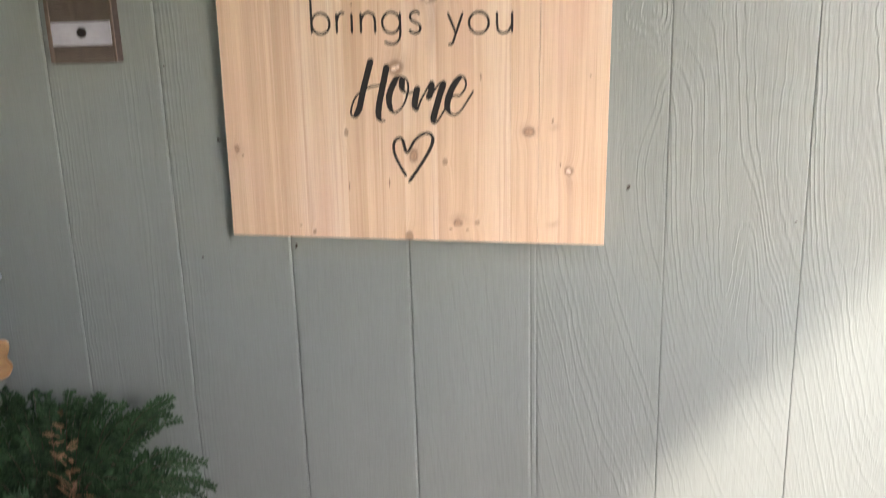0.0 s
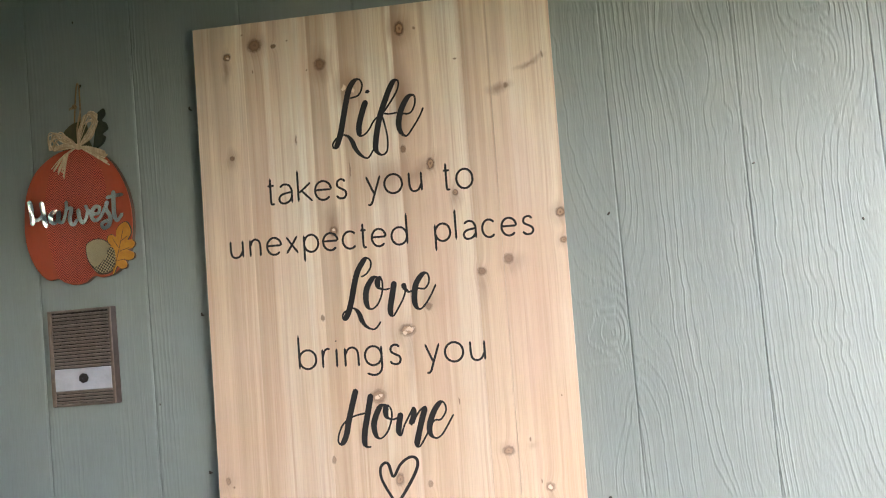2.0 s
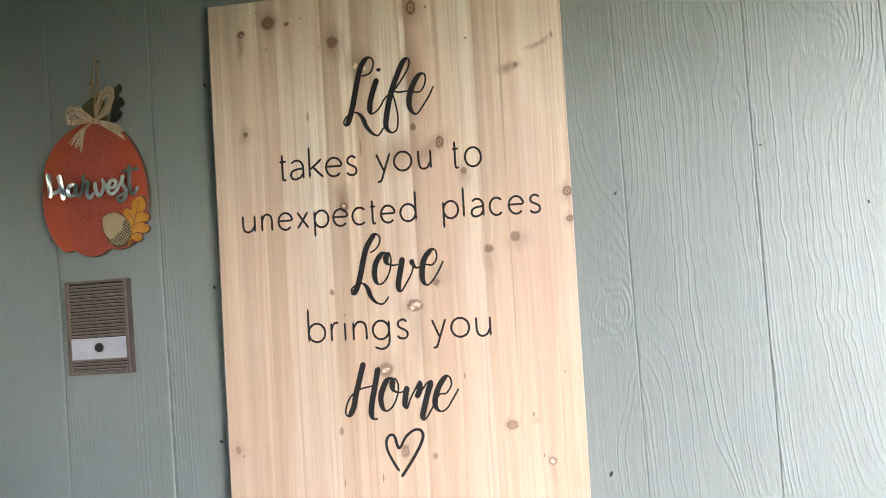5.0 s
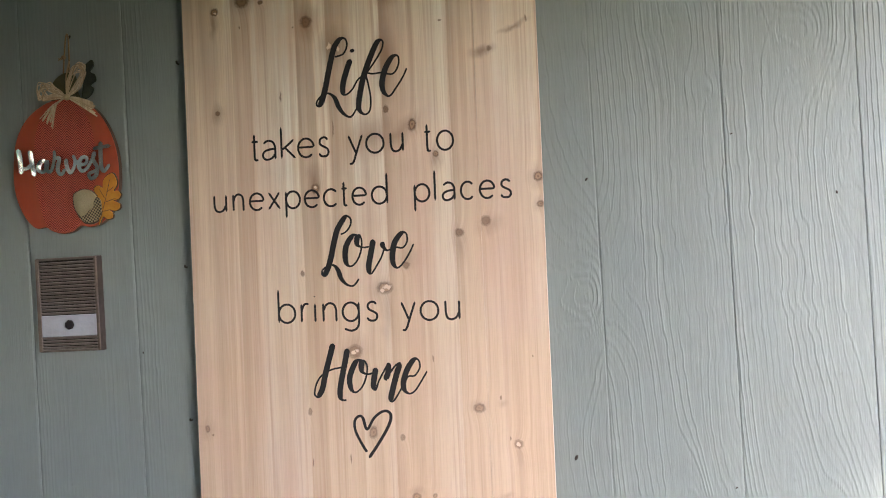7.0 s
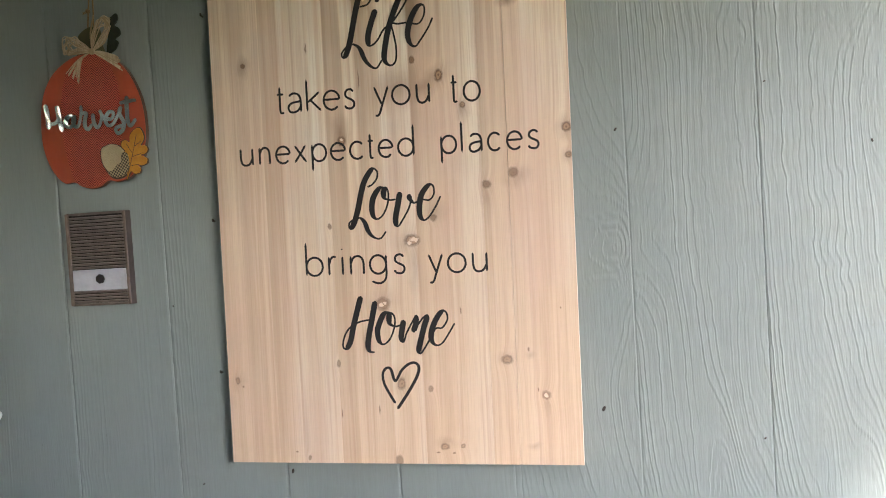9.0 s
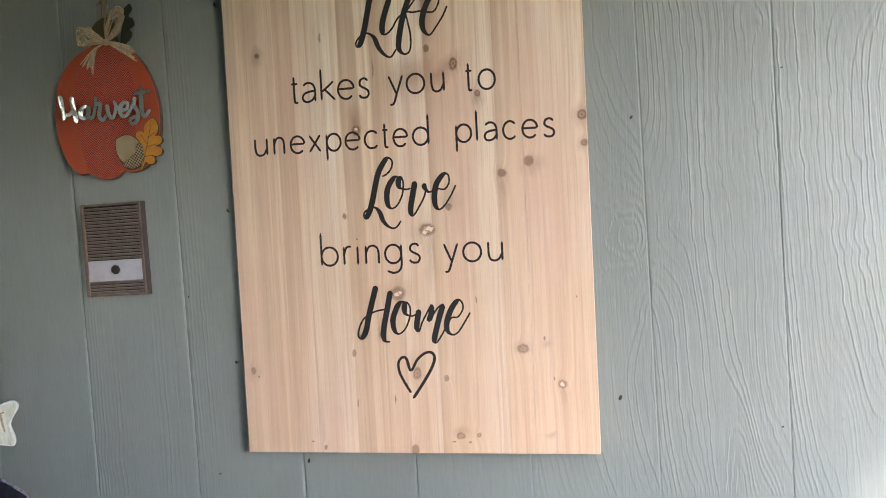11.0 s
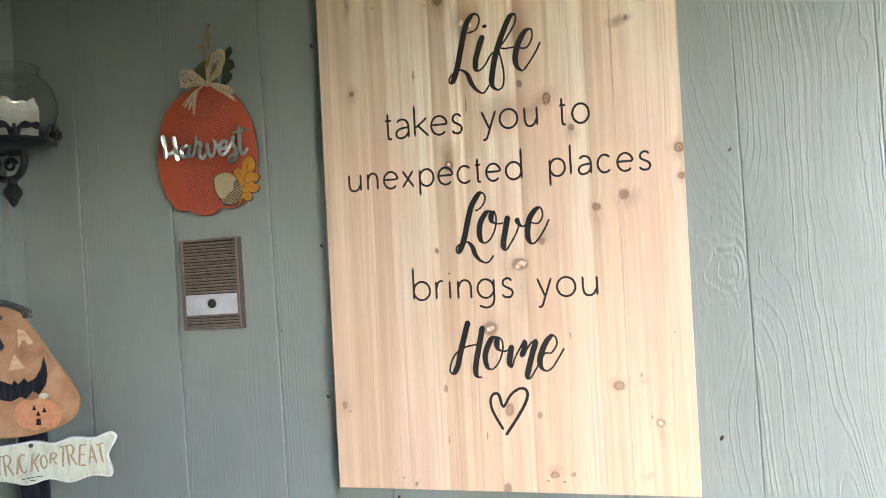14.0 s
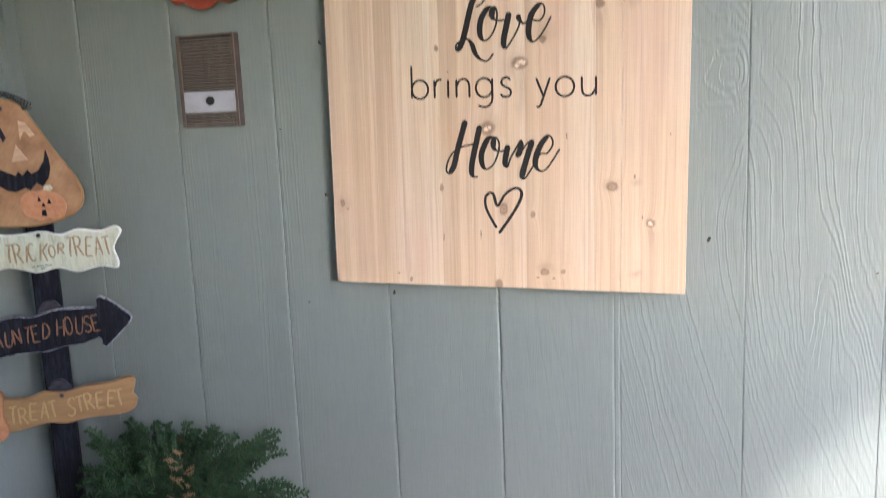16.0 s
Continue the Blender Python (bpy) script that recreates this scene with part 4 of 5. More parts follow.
# The metal word.
WORD = [[(-59.4, 175.8), (-59.3, 173.8), (-59.4, 171.4)], [(-57.5, 175.5), (-57.4, 173.3), (-57.2, 170.9)], [(-59.4, 172.3), (-58.2, 172.4), (-57.4, 173.2)],
    [(-55.0, 173.6), (-56.0, 173.3), (-56.4, 172.0), (-55.6, 171.6), (-54.8, 172.7), (-54.9, 173.5), (-55.0, 171.9), (-54.2, 171.7), (-53.5, 173.6), (-53.4, 175.3)],
    [(-53.5, 173.8), (-52.5, 173.8), (-52.9, 172.2), (-52.7, 171.2), (-52.1, 171.0), (-51.5, 171.9)],
    [(-51.2, 173.7), (-51.1, 172.2), (-50.5, 171.1), (-49.8, 171.9), (-49.5, 173.3), (-49.9, 174.2)], [(-49.5, 173.4), (-48.8, 172.5), (-47.5, 172.5), (-47.2, 173.5), (-48.1, 173.6), (-48.8, 172.4), (-48.3, 171.3), (-47.1, 171.8), (-45.6, 174.3)],
    [(-45.6, 174.5), (-46.0, 173.2), (-45.3, 171.7), (-45.6, 170.3), (-46.6, 169.8), (-46.9, 170.7), (-45.2, 171.2)], [(-44.4, 176.2), (-44.5, 174.2), (-44.5, 171.9), (-44.0, 170.9), (-42.9, 172.1)], [(-45.9, 175.0), (-44.4, 175.2), (-42.6, 175.3)]]
part("metal_word", ribbon([[((x + 51.2) / 100, (z - 172.5) / 100) for x, z in s] for s in WORD], 0.0062, 0.0082, -0.0215, 0.0022, 5), GALVANISED, pumpkin, "shiny galvanised metal word")
for v in bpy.data.objects["metal_word"].data.vertices:      # left end bent forward only so that it mirrors the bright opening
    glint_end = max(0.0, -0.030 - v.co.x)
    v.co.y -= 0.26 * glint_end ** 2 / (glint_end + 0.012) + 0.115 * v.co.z * min(1.0, glint_end / 0.03)
# Oak leaf and acorn.


OAK = [(0.0, -0.9), (0.35, 0.6), (1.2, 0.4), (2.0, 0.8), (2.0, 1.5), (1.2, 2.0), (2.2, 2.1), (2.9, 2.7), (2.7, 3.5), (1.5, 3.7), (2.3, 4.2), (2.5, 5.0), (1.9, 5.5), (1.1, 5.3), (1.4, 6.4), (1.0, 7.4), (0.1, 8.1),
    (-0.8, 7.4), (-1.2, 6.4), (-1.0, 5.3), (-1.8, 5.5), (-2.4, 5.0), (-2.2, 4.2), (-1.4, 3.7), (-2.6, 3.5), (-2.8, 2.7), (-2.1, 2.1), (-1.1, 2.0), (-1.9, 1.5), (-1.9, 0.8), (-1.2, 0.4), (-0.35, 0.6)]
lean = Matrix.Rotation(radians(-18), 2)
at = Vector((0.0585, -0.100))
part("oak_leaf", slab([at + lean @ (p * 0.0104) for p in curve_through(OAK, 4, True)], -0.0205, -0.0163, 0.0008), LEAF_YELLOW, pumpkin, "mustard yellow oak leaf")
edge = [Vector((p.x * 1.07, 3.7 + (p.y - 3.7) * 1.035)) for p in curve_through(OAK, 4, True)]
part("leaf_rim", slab([at + lean @ (p * 0.0104) for p in edge], -0.0190, -0.0162, 0.0002), LEAF_LINE, pumpkin, "dark brown edge of the oak leaf")
veins = [[(0.0, -0.4), (0.1, 3.0), (0.0, 7.0)], [(0.05, 1.4), (1.5, 2.1)], [(0.05, 3.0), (1.9, 4.2)], [(0.05, 1.9), (-1.6, 2.8)], [(0.05, 3.6), (-1.5, 5.0)], [(0.05, 4.8), (1.1, 6.0)]]
part("leaf_veins", ribbon([[at + lean @ (Vector(p) * 0.0104) for p in s] for s in veins], 0.0009, 0.0009, -0.0209, 0.0003, 4), LEAF_LINE, pumpkin, "dark vein lines")
NUT = [(-3.2, 2.4), (-2.4, 3.1), (-0.6, 3.5), (1.2, 2.8), (2.2, 1.4), (1.6, 0.2), (0.9, -0.7), (-0.4, -1.7), (-1.5, -2.3), (-2.6, -1.3), (-3.2, 0.3)]
CUP = [(2.0, 1.7), (2.9, 1.1), (3.1, -0.6), (2.8, -2.2), (1.6, -3.3), (0.2, -3.6), (-1.2, -3.2), (-1.9, -2.4), (-0.6, -1.8), (0.3, -0.9), (1.2, -0.4), (1.4, 0.9)]
seat = Vector((0.0370, -0.0745))
part("acorn_nut", slab([seat + p * 0.0084 for p in curve_through(NUT, 5, True)], -0.0212, -0.0163, 0.0009), ACORN_CREAM, pumpkin, "cream cloth acorn")
part("acorn_cup", slab([seat + p * 0.0084 for p in curve_through(CUP, 5, True)], -0.0222, -0.0164, 0.0009), CHECK, pumpkin, "black and cream checked acorn cup")
part("acorn_rim", slab([seat + Vector((-0.0005, -0.0006)) + p * 0.0089 for p in curve_through([(-3.2, 2.4), (-2.4, 3.1), (-0.6, 3.5), (1.2, 2.8), (2.9, 1.1), (3.1, -0.6), (2.8, -2.2), (1.6, -3.3), (0.2, -3.6), (-1.2, -3.2), (-2.6, -1.3), (-3.2, 0.3)], 5, True)], -0.0195, -0.0163, 0.0006), LEAF_LINE, pumpkin, "dark brown edge of the acorn")

# ---- the door intercom ----
BROWN_PLASTIC = speckled("weathered_brown_plastic", (0.12, 0.096, 0.080), (0.21, 0.172, 0.142), (50, 50, 50), 0.6)
TAN_EDGE = speckled("worn_tan_plastic", (0.12, 0.088, 0.070), (0.19, 0.142, 0.110), (90, 90, 90), 0.6)
DARK_CASE = speckled("dark_brown_case", (0.055, 0.040, 0.034), (0.09, 0.068, 0.058), (70, 70, 70), 0.65)
DARK_SLOT = speckled("dark_slot_and_button", (0.018, 0.014, 0.012), (0.03, 0.024, 0.02), (200, 200, 200), 0.9)
LABEL_WHITE = speckled("faded_white_plate", (0.44, 0.455, 0.50), (0.54, 0.555, 0.60), (40, 40, 40), 0.45)
intercom = thing("door_intercom", pose(-0.527, 0, 1.4785), "weathered brown louvred door intercom with white button plate", "intercom")
intercom.scale = (1.07, 0.75, 1.045)
bm = block((-0.0575, -0.0165, -0.0805), (0.0565, 0.0005, 0.0805), 0.0016)
for v in bm.verts:
    if v.co.y < -0.012:
        v.co.x += -0.0035 if v.co.x > 0 else 0.0005
part("case", bm, DARK_CASE, intercom, "dark brown case")
# Flat dark sheet that shows in the gaps between the louvres.
part("grille_backing", block((-0.0505, -0.0175, -0.0755), (0.0495, -0.0163, 0.0765)), DARK_SLOT, intercom, "dark sheet behind the louvres")
for x0, x1, z0, z1 in ((-0.0570, -0.0505, -0.0795, 0.0800), (0.0495, 0.0540, -0.0795, 0.0800)):
    part("frame_rail", block((x0, -0.0215, z0), (x1, -0.0160, z1), 0.0012), TAN_EDGE, intercom, "worn tan edge rail")
for z0, z1 in ((-0.0800, -0.0760), (0.0762, 0.0800)):
    part("frame_rail", block((-0.0504, -0.0208, z0), (0.0494, -0.0160, z1), 0.001), BROWN_PLASTIC, intercom)


def louvre(z):
    bm = bmesh.new()
    ring = [(-0.0175, 0.0021), (-0.0210, 0.0013), (-0.0212, -0.0008), (-0.0175, -0.0020)]
    rows = [[bm.verts.new((x, y, dz)) for y, dz in ring] for x in (-0.0502, 0.0492)]
    for k in range(4):
        bm.faces.new((rows[0][k], rows[0][(k + 1) % 4], rows[1][(k + 1) % 4], rows[1][k]))
    bm.faces.new(rows[0])
    bm.faces.new(list(reversed(rows[1])))
    bmesh.ops.recalc_face_normals(bm, faces=bm.faces[:])
    ob = part("louvre", bm, BROWN_PLASTIC, intercom)
    ob.location.z = z


for k in range(16):
    louvre(-0.0145 + k * 0.0057)
for k in range(4):
    louvre(-0.0733 + k * 0.0055)
part("button_plate", block((-0.0500, -0.0208, -0.0540), (0.0490, -0.0170, -0.0180), 0.0008), LABEL_WHITE, intercom, "faded white plate")
bm = bmesh.new()
lathe(bm, [(0.0001, 0.0050), (0.0062, 0.0048), (0.0082, 0.0030), (0.0086, 0.0)], 7)
bmesh.ops.rotate(bm, verts=bm.verts[:], cent=(0, 0, 0), matrix=Matrix.Rotation(radians(90), 3, "X"))
bmesh.ops.translate(bm, verts=bm.verts[:], vec=(0.001, -0.0205, -0.0345))
part("button", bm, DARK_SLOT, intercom, "dark push button", False)

# ---- the signpost in the corner ----
# It stands turned across the corner; x runs along its boards, from the tip of the arrow, and z from the floor.
def hatched_stain():
    """Brown stain wiped thinly over pale wood, with fine slanting brush marks and darker patches."""
    n = Nodes("brown_wiped_stain", rough=0.6)
    turned = n.add("Mapping", {"Vector": n.coords(), "Rotation": (0, radians(-32), 0)}).outputs[0]
    marks = n.noise(n.add("VectorMath", {0: turned, 1: (420, 60, 40)}, operation="MULTIPLY").outputs[0], 1.0, 4, 0.7)
    crossed = n.noise(n.coords((36, 60, 420)), 1.0, 4, 0.7)
    patches = n.noise(n.coords((16, 16, 16)), 1.0, 3)
    colour = n.ramp(patches, [(0.34, (0.20, 0.088, 0.042)), (0.50, (0.34, 0.175, 0.082)), (0.68, (0.44, 0.26, 0.13))])
    colour = n.mix(n.math("MULTIPLY", n.ramp(marks, [(0.38, (1, 1, 1)), (0.58, (0, 0, 0))]), 0.26), colour, (0.20, 0.10, 0.055))
    colour = n.mix(n.math("MULTIPLY", n.ramp(crossed, [(0.55, (0, 0, 0)), (0.70, (1, 1, 1))]), 0.16), colour, (0.50, 0.34, 0.21))
    n.base(colour)
    n.bump(n.math("ADD", marks, crossed), 0.0003)
    return n.mat


HEAD_WOOD = hatched_stain()
HEAD_EDGE = plank_wood("golden_sawn_edge", (0.41, 0.235, 0.095), (0.27, 0.135, 0.05), (30, 60, 60), 0.65)
NAVY = brushed("worn_navy_paint", (0.022, 0.025, 0.036), (0.005, 0.006, 0.011), 0.42, (210, 60, 30))
FROST = brushed("grey_brushed_edge", (0.03, 0.034, 0.05), (0.40, 0.43, 0.50), 0.50, (110, 60, 110))
WHITEWASH = brushed("pale_green_whitewash", (0.34, 0.36, 0.25), (0.55, 0.59, 0.48), 0.42, (120, 60, 26))
WHITE_EDGE = brushed("white_paint_edge", (0.50, 0.52, 0.48), (0.72, 0.74, 0.72), 0.4)
TAN_BOARD = plank_wood("ochre_stained_board", (0.38, 0.225, 0.10), (0.25, 0.135, 0.055), (10, 60, 70), 0.65)
MINI_ORANGE = brushed("soft_orange_paint", (0.42, 0.18, 0.09), (0.53, 0.26, 0.14), 0.45, (70, 70, 70))
CREAM_WOOD = plank_wood("cream_wood_chip", (0.68, 0.50, 0.34), (0.44, 0.27, 0.16), (12, 60, 160), 0.6)
LETTER_TAN = brushed("faded_tan_lettering", (0.46, 0.42, 0.30), (0.28, 0.175, 0.09), 0.47, (240, 240, 240))
LETTER_ORANGE = brushed("rusty_orange_lettering", (0.05, 0.030, 0.022), (0.33, 0.165, 0.085), 0.52, (260, 260, 260))
LETTER_CREAM = brushed("faded_cream_lettering", (0.40, 0.245, 0.105), (0.50, 0.385, 0.185), 0.55, (260, 260, 260))
MOUND = brushed("dull_grey_paint", (0.022, 0.022, 0.030), (0.055, 0.055, 0.068), 0.5)
BLACK_WIRE = speckled("black_wire", (0.012, 0.012, 0.013), (0.03, 0.03, 0.032), (200, 200, 200), 0.4)

signpost = thing("wooden_signpost", pose(-0.727, -0.046, 0, 0, 0, 32), "halloween signpost with pumpkin face and painted arrow boards", "decoration")


def smooth_outline(points, steps=4):
    return [p / 100 for p in curve_through(points, steps, True)]


part("post", block((-0.1660, 0.0060, 0.0), (-0.1195, 0.0250, 1.30), 0.002), NAVY, signpost, "dark navy wooden post")
part("base", block((-0.215, -0.075, 0.0), (-0.065, 0.055, 0.022), 0.003), NAVY, signpost, "dark wooden foot")
HEAD = [(-18.8, 145.3), (-15.8, 144.9), (-13.6, 143.9), (-11.9, 141.3), (-10.4, 138.6), (-8.7, 135.5), (-6.6, 132.2), (-4.9, 129.2), (-4.4, 126.9), (-4.9, 124.7), (-6.8, 123.0), (-10.0, 121.9),
    (-14.1, 121.4), (-18.6, 121.6), (-22.6, 122.3), (-25.2, 124.4), (-25.6, 127.0), (-24.6, 130.2), (-22.9, 135.0), (-21.6, 140.0), (-20.6, 143.8)]
LIFT = Vector((-0.009, 0, 0.0115))
NUDGE = Vector((-0.005, 0, 0.008))
head_edge = part("head", slab(smooth_outline(HEAD), -0.0080, 0.0055, 0.003), HEAD_EDGE, signpost, "golden edge of the pumpkin-face board")
part("face", slab([Vector((-0.158, 1.325)) + (p - Vector((-0.158, 1.325))) * 0.976 for p in smooth_outline(HEAD)], -0.0092, -0.0079, 0.0011), HEAD_WOOD, head_edge, "brown stained face")


head_edge.location = LIFT + Vector((-0.004, 0, 0))


def inlay(name, points, front, back, material, label="", parent=head_edge, steps=0):
    outline = smooth_outline(points, steps) if steps else [Vector(p) / 100 for p in points]
    return part(name, slab(outline, front, back, 0.0004), material, parent, label)


inlay("eye", [(-14.0, 140.9), (-12.9, 140.5), (-11.5, 138.3), (-12.3, 137.9), (-12.9, 138.9), (-13.4, 138.8), (-14.0, 137.5)], -0.0125, -0.0090, CREAM_WOOD, "cream wooden wedge eye")
inlay("eye", [(-18.1, 139.8), (-17.3, 140.6), (-16.3, 137.9), (-16.9, 137.1), (-17.4, 138.8), (-18.6, 137.2)], -0.0100, -0.0088, NAVY, "black painted eye")
inlay("nose", [(-14.8, 136.5), (-13.1, 133.8), (-15.8, 133.6)], -0.0125, -0.0090, CREAM_WOOD, "cream wooden triangle nose")
MOUTH = [(-20.8, 135.4), (-19.6, 133.4), (-18.2, 132.4), (-15.5, 131.0), (-15.0, 131.8), (-14.4, 131.0), (-13.4, 132.0), (-12.8, 131.2), (-11.6, 131.8), (-10.6, 133.4), (-10.0, 135.6), (-9.6, 133.8), (-9.5, 132.2),
    (-9.9, 130.4), (-11.1, 128.8), (-12.1, 129.5), (-13.3, 128.2), (-14.1, 128.7), (-15.0, 128.3), (-15.8, 128.0), (-17.2, 128.4), (-18.8, 129.6), (-20.4, 131.8)]
inlay("mouth", MOUTH, -0.0100, -0.0088, NAVY, "black painted toothed grin")
MINI = [(-15.1, 125.6), (-14.9, 127.0), (-13.6, 128.0), (-12.2, 127.9), (-11.0, 128.2), (-9.4, 127.6), (-7.9, 126.3), (-7.5, 124.6), (-8.3, 123.0), (-9.8, 122.6), (-10.6, 122.9), (-11.8, 122.5), (-13.2, 123.0), (-14.5, 123.7)]
mini = inlay("small_pumpkin", MINI, -0.0150, -0.0093, MINI_ORANGE, "small orange painted pumpkin", signpost, 4)
mini.location = LIFT + Vector((-0.004, 0, 0))
for pts in ([(-12.3, 126.1), (-12.0, 127.1), (-11.6, 126.1)], [(-10.7, 125.6), (-10.3, 126.6), (-9.9, 125.5)], [(-11.7, 125.1), (-11.3, 126.0), (-11.0, 125.0)], [(-11.8, 123.4), (-11.7, 124.5), (-11.0, 124.5), (-10.9, 123.3)]):
    inlay("face_mark", pts, -0.0154, -0.0149, NAVY, "", mini)
inlay("stalk", [(-11.2, 127.9), (-10.9, 128.9), (-9.9, 129.0), (-9.5, 128.4), (-10.1, 127.9)], -0.0140, -0.0095, WHITEWASH, "pale green stalk", mini)
# Curled black wire for hair, through two holes.
bm = bmesh.new()
coil = []
for i in range(420):
    t = i / 419
    a = 2 * math.pi * 24 * t + 0.9 * math.sin(31 * t)
    spine = Vector((-0.222 + 0.100 * t, 0, 1.430 + 0.028 * math.sin(math.pi * (0.10 + 0.86 * t))))
    coil.append(spine + Vector((0.0045 * math.sin(a + 0.8), 0.0050 * math.cos(a) - 0.003, (0.0050 + 0.0016 * math.sin(7 * t)) * math.sin(a) + 0.0005)))
tube(bm, coil, 0.0012, 5)
part("wire_hair", bm, BLACK_WIRE, signpost, "curled black wire hair", True).location = LIFT
for x in (-0.172, -0.131):
    bm = bmesh.new()
    lathe(bm, [(0.0001, 0.0004), (0.0040, 0.0003), (0.0048, 0.0)], 14)
    bmesh.ops.rotate(bm, verts=bm.verts[:], cent=(0, 0, 0), matrix=Matrix.Rotation(radians(90), 3, "X"))
    bmesh.ops.translate(bm, verts=bm.verts[:], vec=(x, -0.0093, 1.432))
    part("wire_hole", bm, BLACK_WIRE, signpost, "dark drilled hole").location = LIFT


def board(name, points, face, edge, label, lift=0.0, shrink=0.0035):
    """A wavy painted board with brushed edges."""
    rim = smooth_outline(points)
    pts = [Vector(p) for p in rim]
    ob = part(name, slab(rim, -0.0060 - lift, 0.0058 - lift * 0.5, 0.0022), edge, signpost, label)
    area = sum(a.x * b.y - b.x * a.y for a, b in zip(pts, pts[1:] + pts[:1]))
    inner = []
    for i, p in enumerate(pts):
        way = (pts[(i + 2) % len(pts)] - pts[i - 2]).normalized()
        inner.append(p + Vector((-way.y, way.x)) * shrink * (1 if area > 0 else -1) * (0.7 + 0.5 * noise.noise(Vector((p.x * 60, p.y * 60, 0)))))
    part("painted_face", slab(inner, -0.0066 - lift, -0.0055 - lift, 0.0004), face, ob)
    return ob


def capital(c):
    """Pen strokes of a capital letter, one wide and one high."""
    left, right = stem(0, 0, 1), stem(1, 0, 1)
    return {
        "T": [[(-0.05, 0.97), (0.5, 1.0), (1.05, 1.02)], [(0.5, 1), (0.47, 0.5), (0.52, 0)]],
        "R": [left, [(0, 0.98), (0.6, 0.98), (0.92, 0.78), (0.6, 0.53), (0, 0.48)], [(0.38, 0.5), (0.7, 0.25), (1.05, -0.02)]],
        "I": [stem(0.5, 0, 1)],
        "C": [arc(50, 315)],
        "K": [left, [(0.95, 1.0), (0.5, 0.7), (0, 0.42)], [(0.25, 0.56), (0.6, 0.3), (1, 0)]],
        "O": [arc(80, 455)],
        "E": [left, [(0, 1), (0.5, 0.99), (0.95, 1.02)], [(0, 0.52), (0.4, 0.53), (0.75, 0.54)], [(0, 0), (0.5, 0.02), (1, 0)]],
        "A": [[(0, 0), (0.25, 0.5), (0.5, 1)], [(0.5, 1), (0.75, 0.5), (1, 0)], [(0.18, 0.35), (0.5, 0.36), (0.85, 0.33)]],
        "H": [left, right, [(0, 0.5), (0.5, 0.52), (1, 0.55)]],
        "U": [[(0, 1), (0, 0.5), (0.12, 0.12), (0.5, 0), (0.88, 0.12), (1, 0.5), (1, 1)]],
        "N": [left, [(0, 1), (0.5, 0.5), (1, 0)], right],
        "D": [left, [(0, 1), (0.5, 0.95), (0.95, 0.62), (0.9, 0.3), (0.5, 0.05), (0, 0)]],
        "S": [[(0.95, 0.86), (0.6, 1.0), (0.15, 0.9), (0.1, 0.65), (0.5, 0.5), (0.92, 0.36), (0.9, 0.1), (0.5, 0), (0, 0.12)]],
    }[c]


def scrawl(word, left, right, base, rise, height, material, parent, lift=0.0, pen=0.0023):
    """Hand-painted capitals, one by one along a rising line, each a little askew."""
    chance = random.Random(len(word) + int(base))
    shares = {"I": 0.45, " ": 0.55, "O": 1.05, "R": 0.95}
    total = sum(shares.get(c, 0.85 if c.islower() else 1.0) for c in word)
    at = left
    for c in word:
        wide = (right - left) * shares.get(c, 0.85 if c.islower() else 1.0) / total
        if c != " ":
            tall = height * (0.62 if c.islower() else 1.0) * chance.uniform(0.92, 1.10)
            strokes = [[(x * wide * 0.72, z * tall) for x, z in pen_line] for pen_line in capital(c.upper())]
            ob = part("lettering", ribbon(strokes, pen * 0.8, pen * 1.15, 0.0, 0.0004, 4), material, parent)
            along = (at - left) / (right - left)
            ob.matrix_basis = pose(at + wide * 0.12, -0.0072 - lift, base + rise * along + chance.uniform(-0.10, 0.08) * height + (0.2 * height if c.islower() else 0), 0, chance.uniform(-9, 9), 0)
        at += wide


TRICK = [(-28.2, 120.4), (-25.0, 119.6), (-21.6, 120.5), (-18.8, 120.1), (-15.7, 120.2), (-12.6, 120.4), (-9.8, 119.6), (-6.6, 120.4), (-3.1, 119.8), (-1.2, 120.3), (0.2, 120.5), (1.1, 119.4), (0.0, 117.4), (-0.5, 116.0),
    (0.1, 113.6), (-0.4, 112.3), (-3.4, 112.9), (-7.3, 112.1), (-10.7, 113.2), (-14.5, 112.6), (-19.1, 113.9), (-23.0, 113.0), (-27.6, 113.4), (-27.0, 116.6)]
trick = board("trick_or_treat_board", TRICK, WHITEWASH, WHITE_EDGE, "whitewashed wavy board with tan lettering")
trick.location = LIFT
scrawl("TRICKorTREAT", -0.196, -0.006, 1.149, 0.003, 0.035, LETTER_TAN, trick, pen=0.0032)
for x0, x1, z in ((-0.152, -0.146, 1.1375), (-0.144, -0.131, 1.1385), (-0.129, -0.117, 1.1390), (-0.138, -0.130, 1.1335)):
    part("writing_bar", block((x0, -0.0070, z), (x1, -0.0064, z + 0.0016)), MOUND, trick, "small dark writing")
HAUNTED = [(-27.8, 104.2), (-25.0, 105.2), (-22.8, 104.7), (-19.6, 105.1), (-16.5, 104.7), (-13.2, 105.6), (-9.1, 105.7), (-5.6, 105.5), (-5.3, 106.9), (-4.4, 107.4), (-2.9, 106.6), (-0.6, 104.6), (1.0, 102.7), (-0.8, 100.4), (-3.0, 98.3),
    (-4.2, 97.4), (-4.9, 98.0), (-5.3, 99.3), (-8.5, 98.4), (-12.0, 98.2), (-15.0, 97.6), (-19.6, 97.7), (-23.6, 97.2), (-27.4, 97.8)]
haunted = board("haunted_house_board", HAUNTED, NAVY, FROST, "navy arrow board with rusty orange lettering", 0.0, 0.0030)
haunted.location = NUDGE
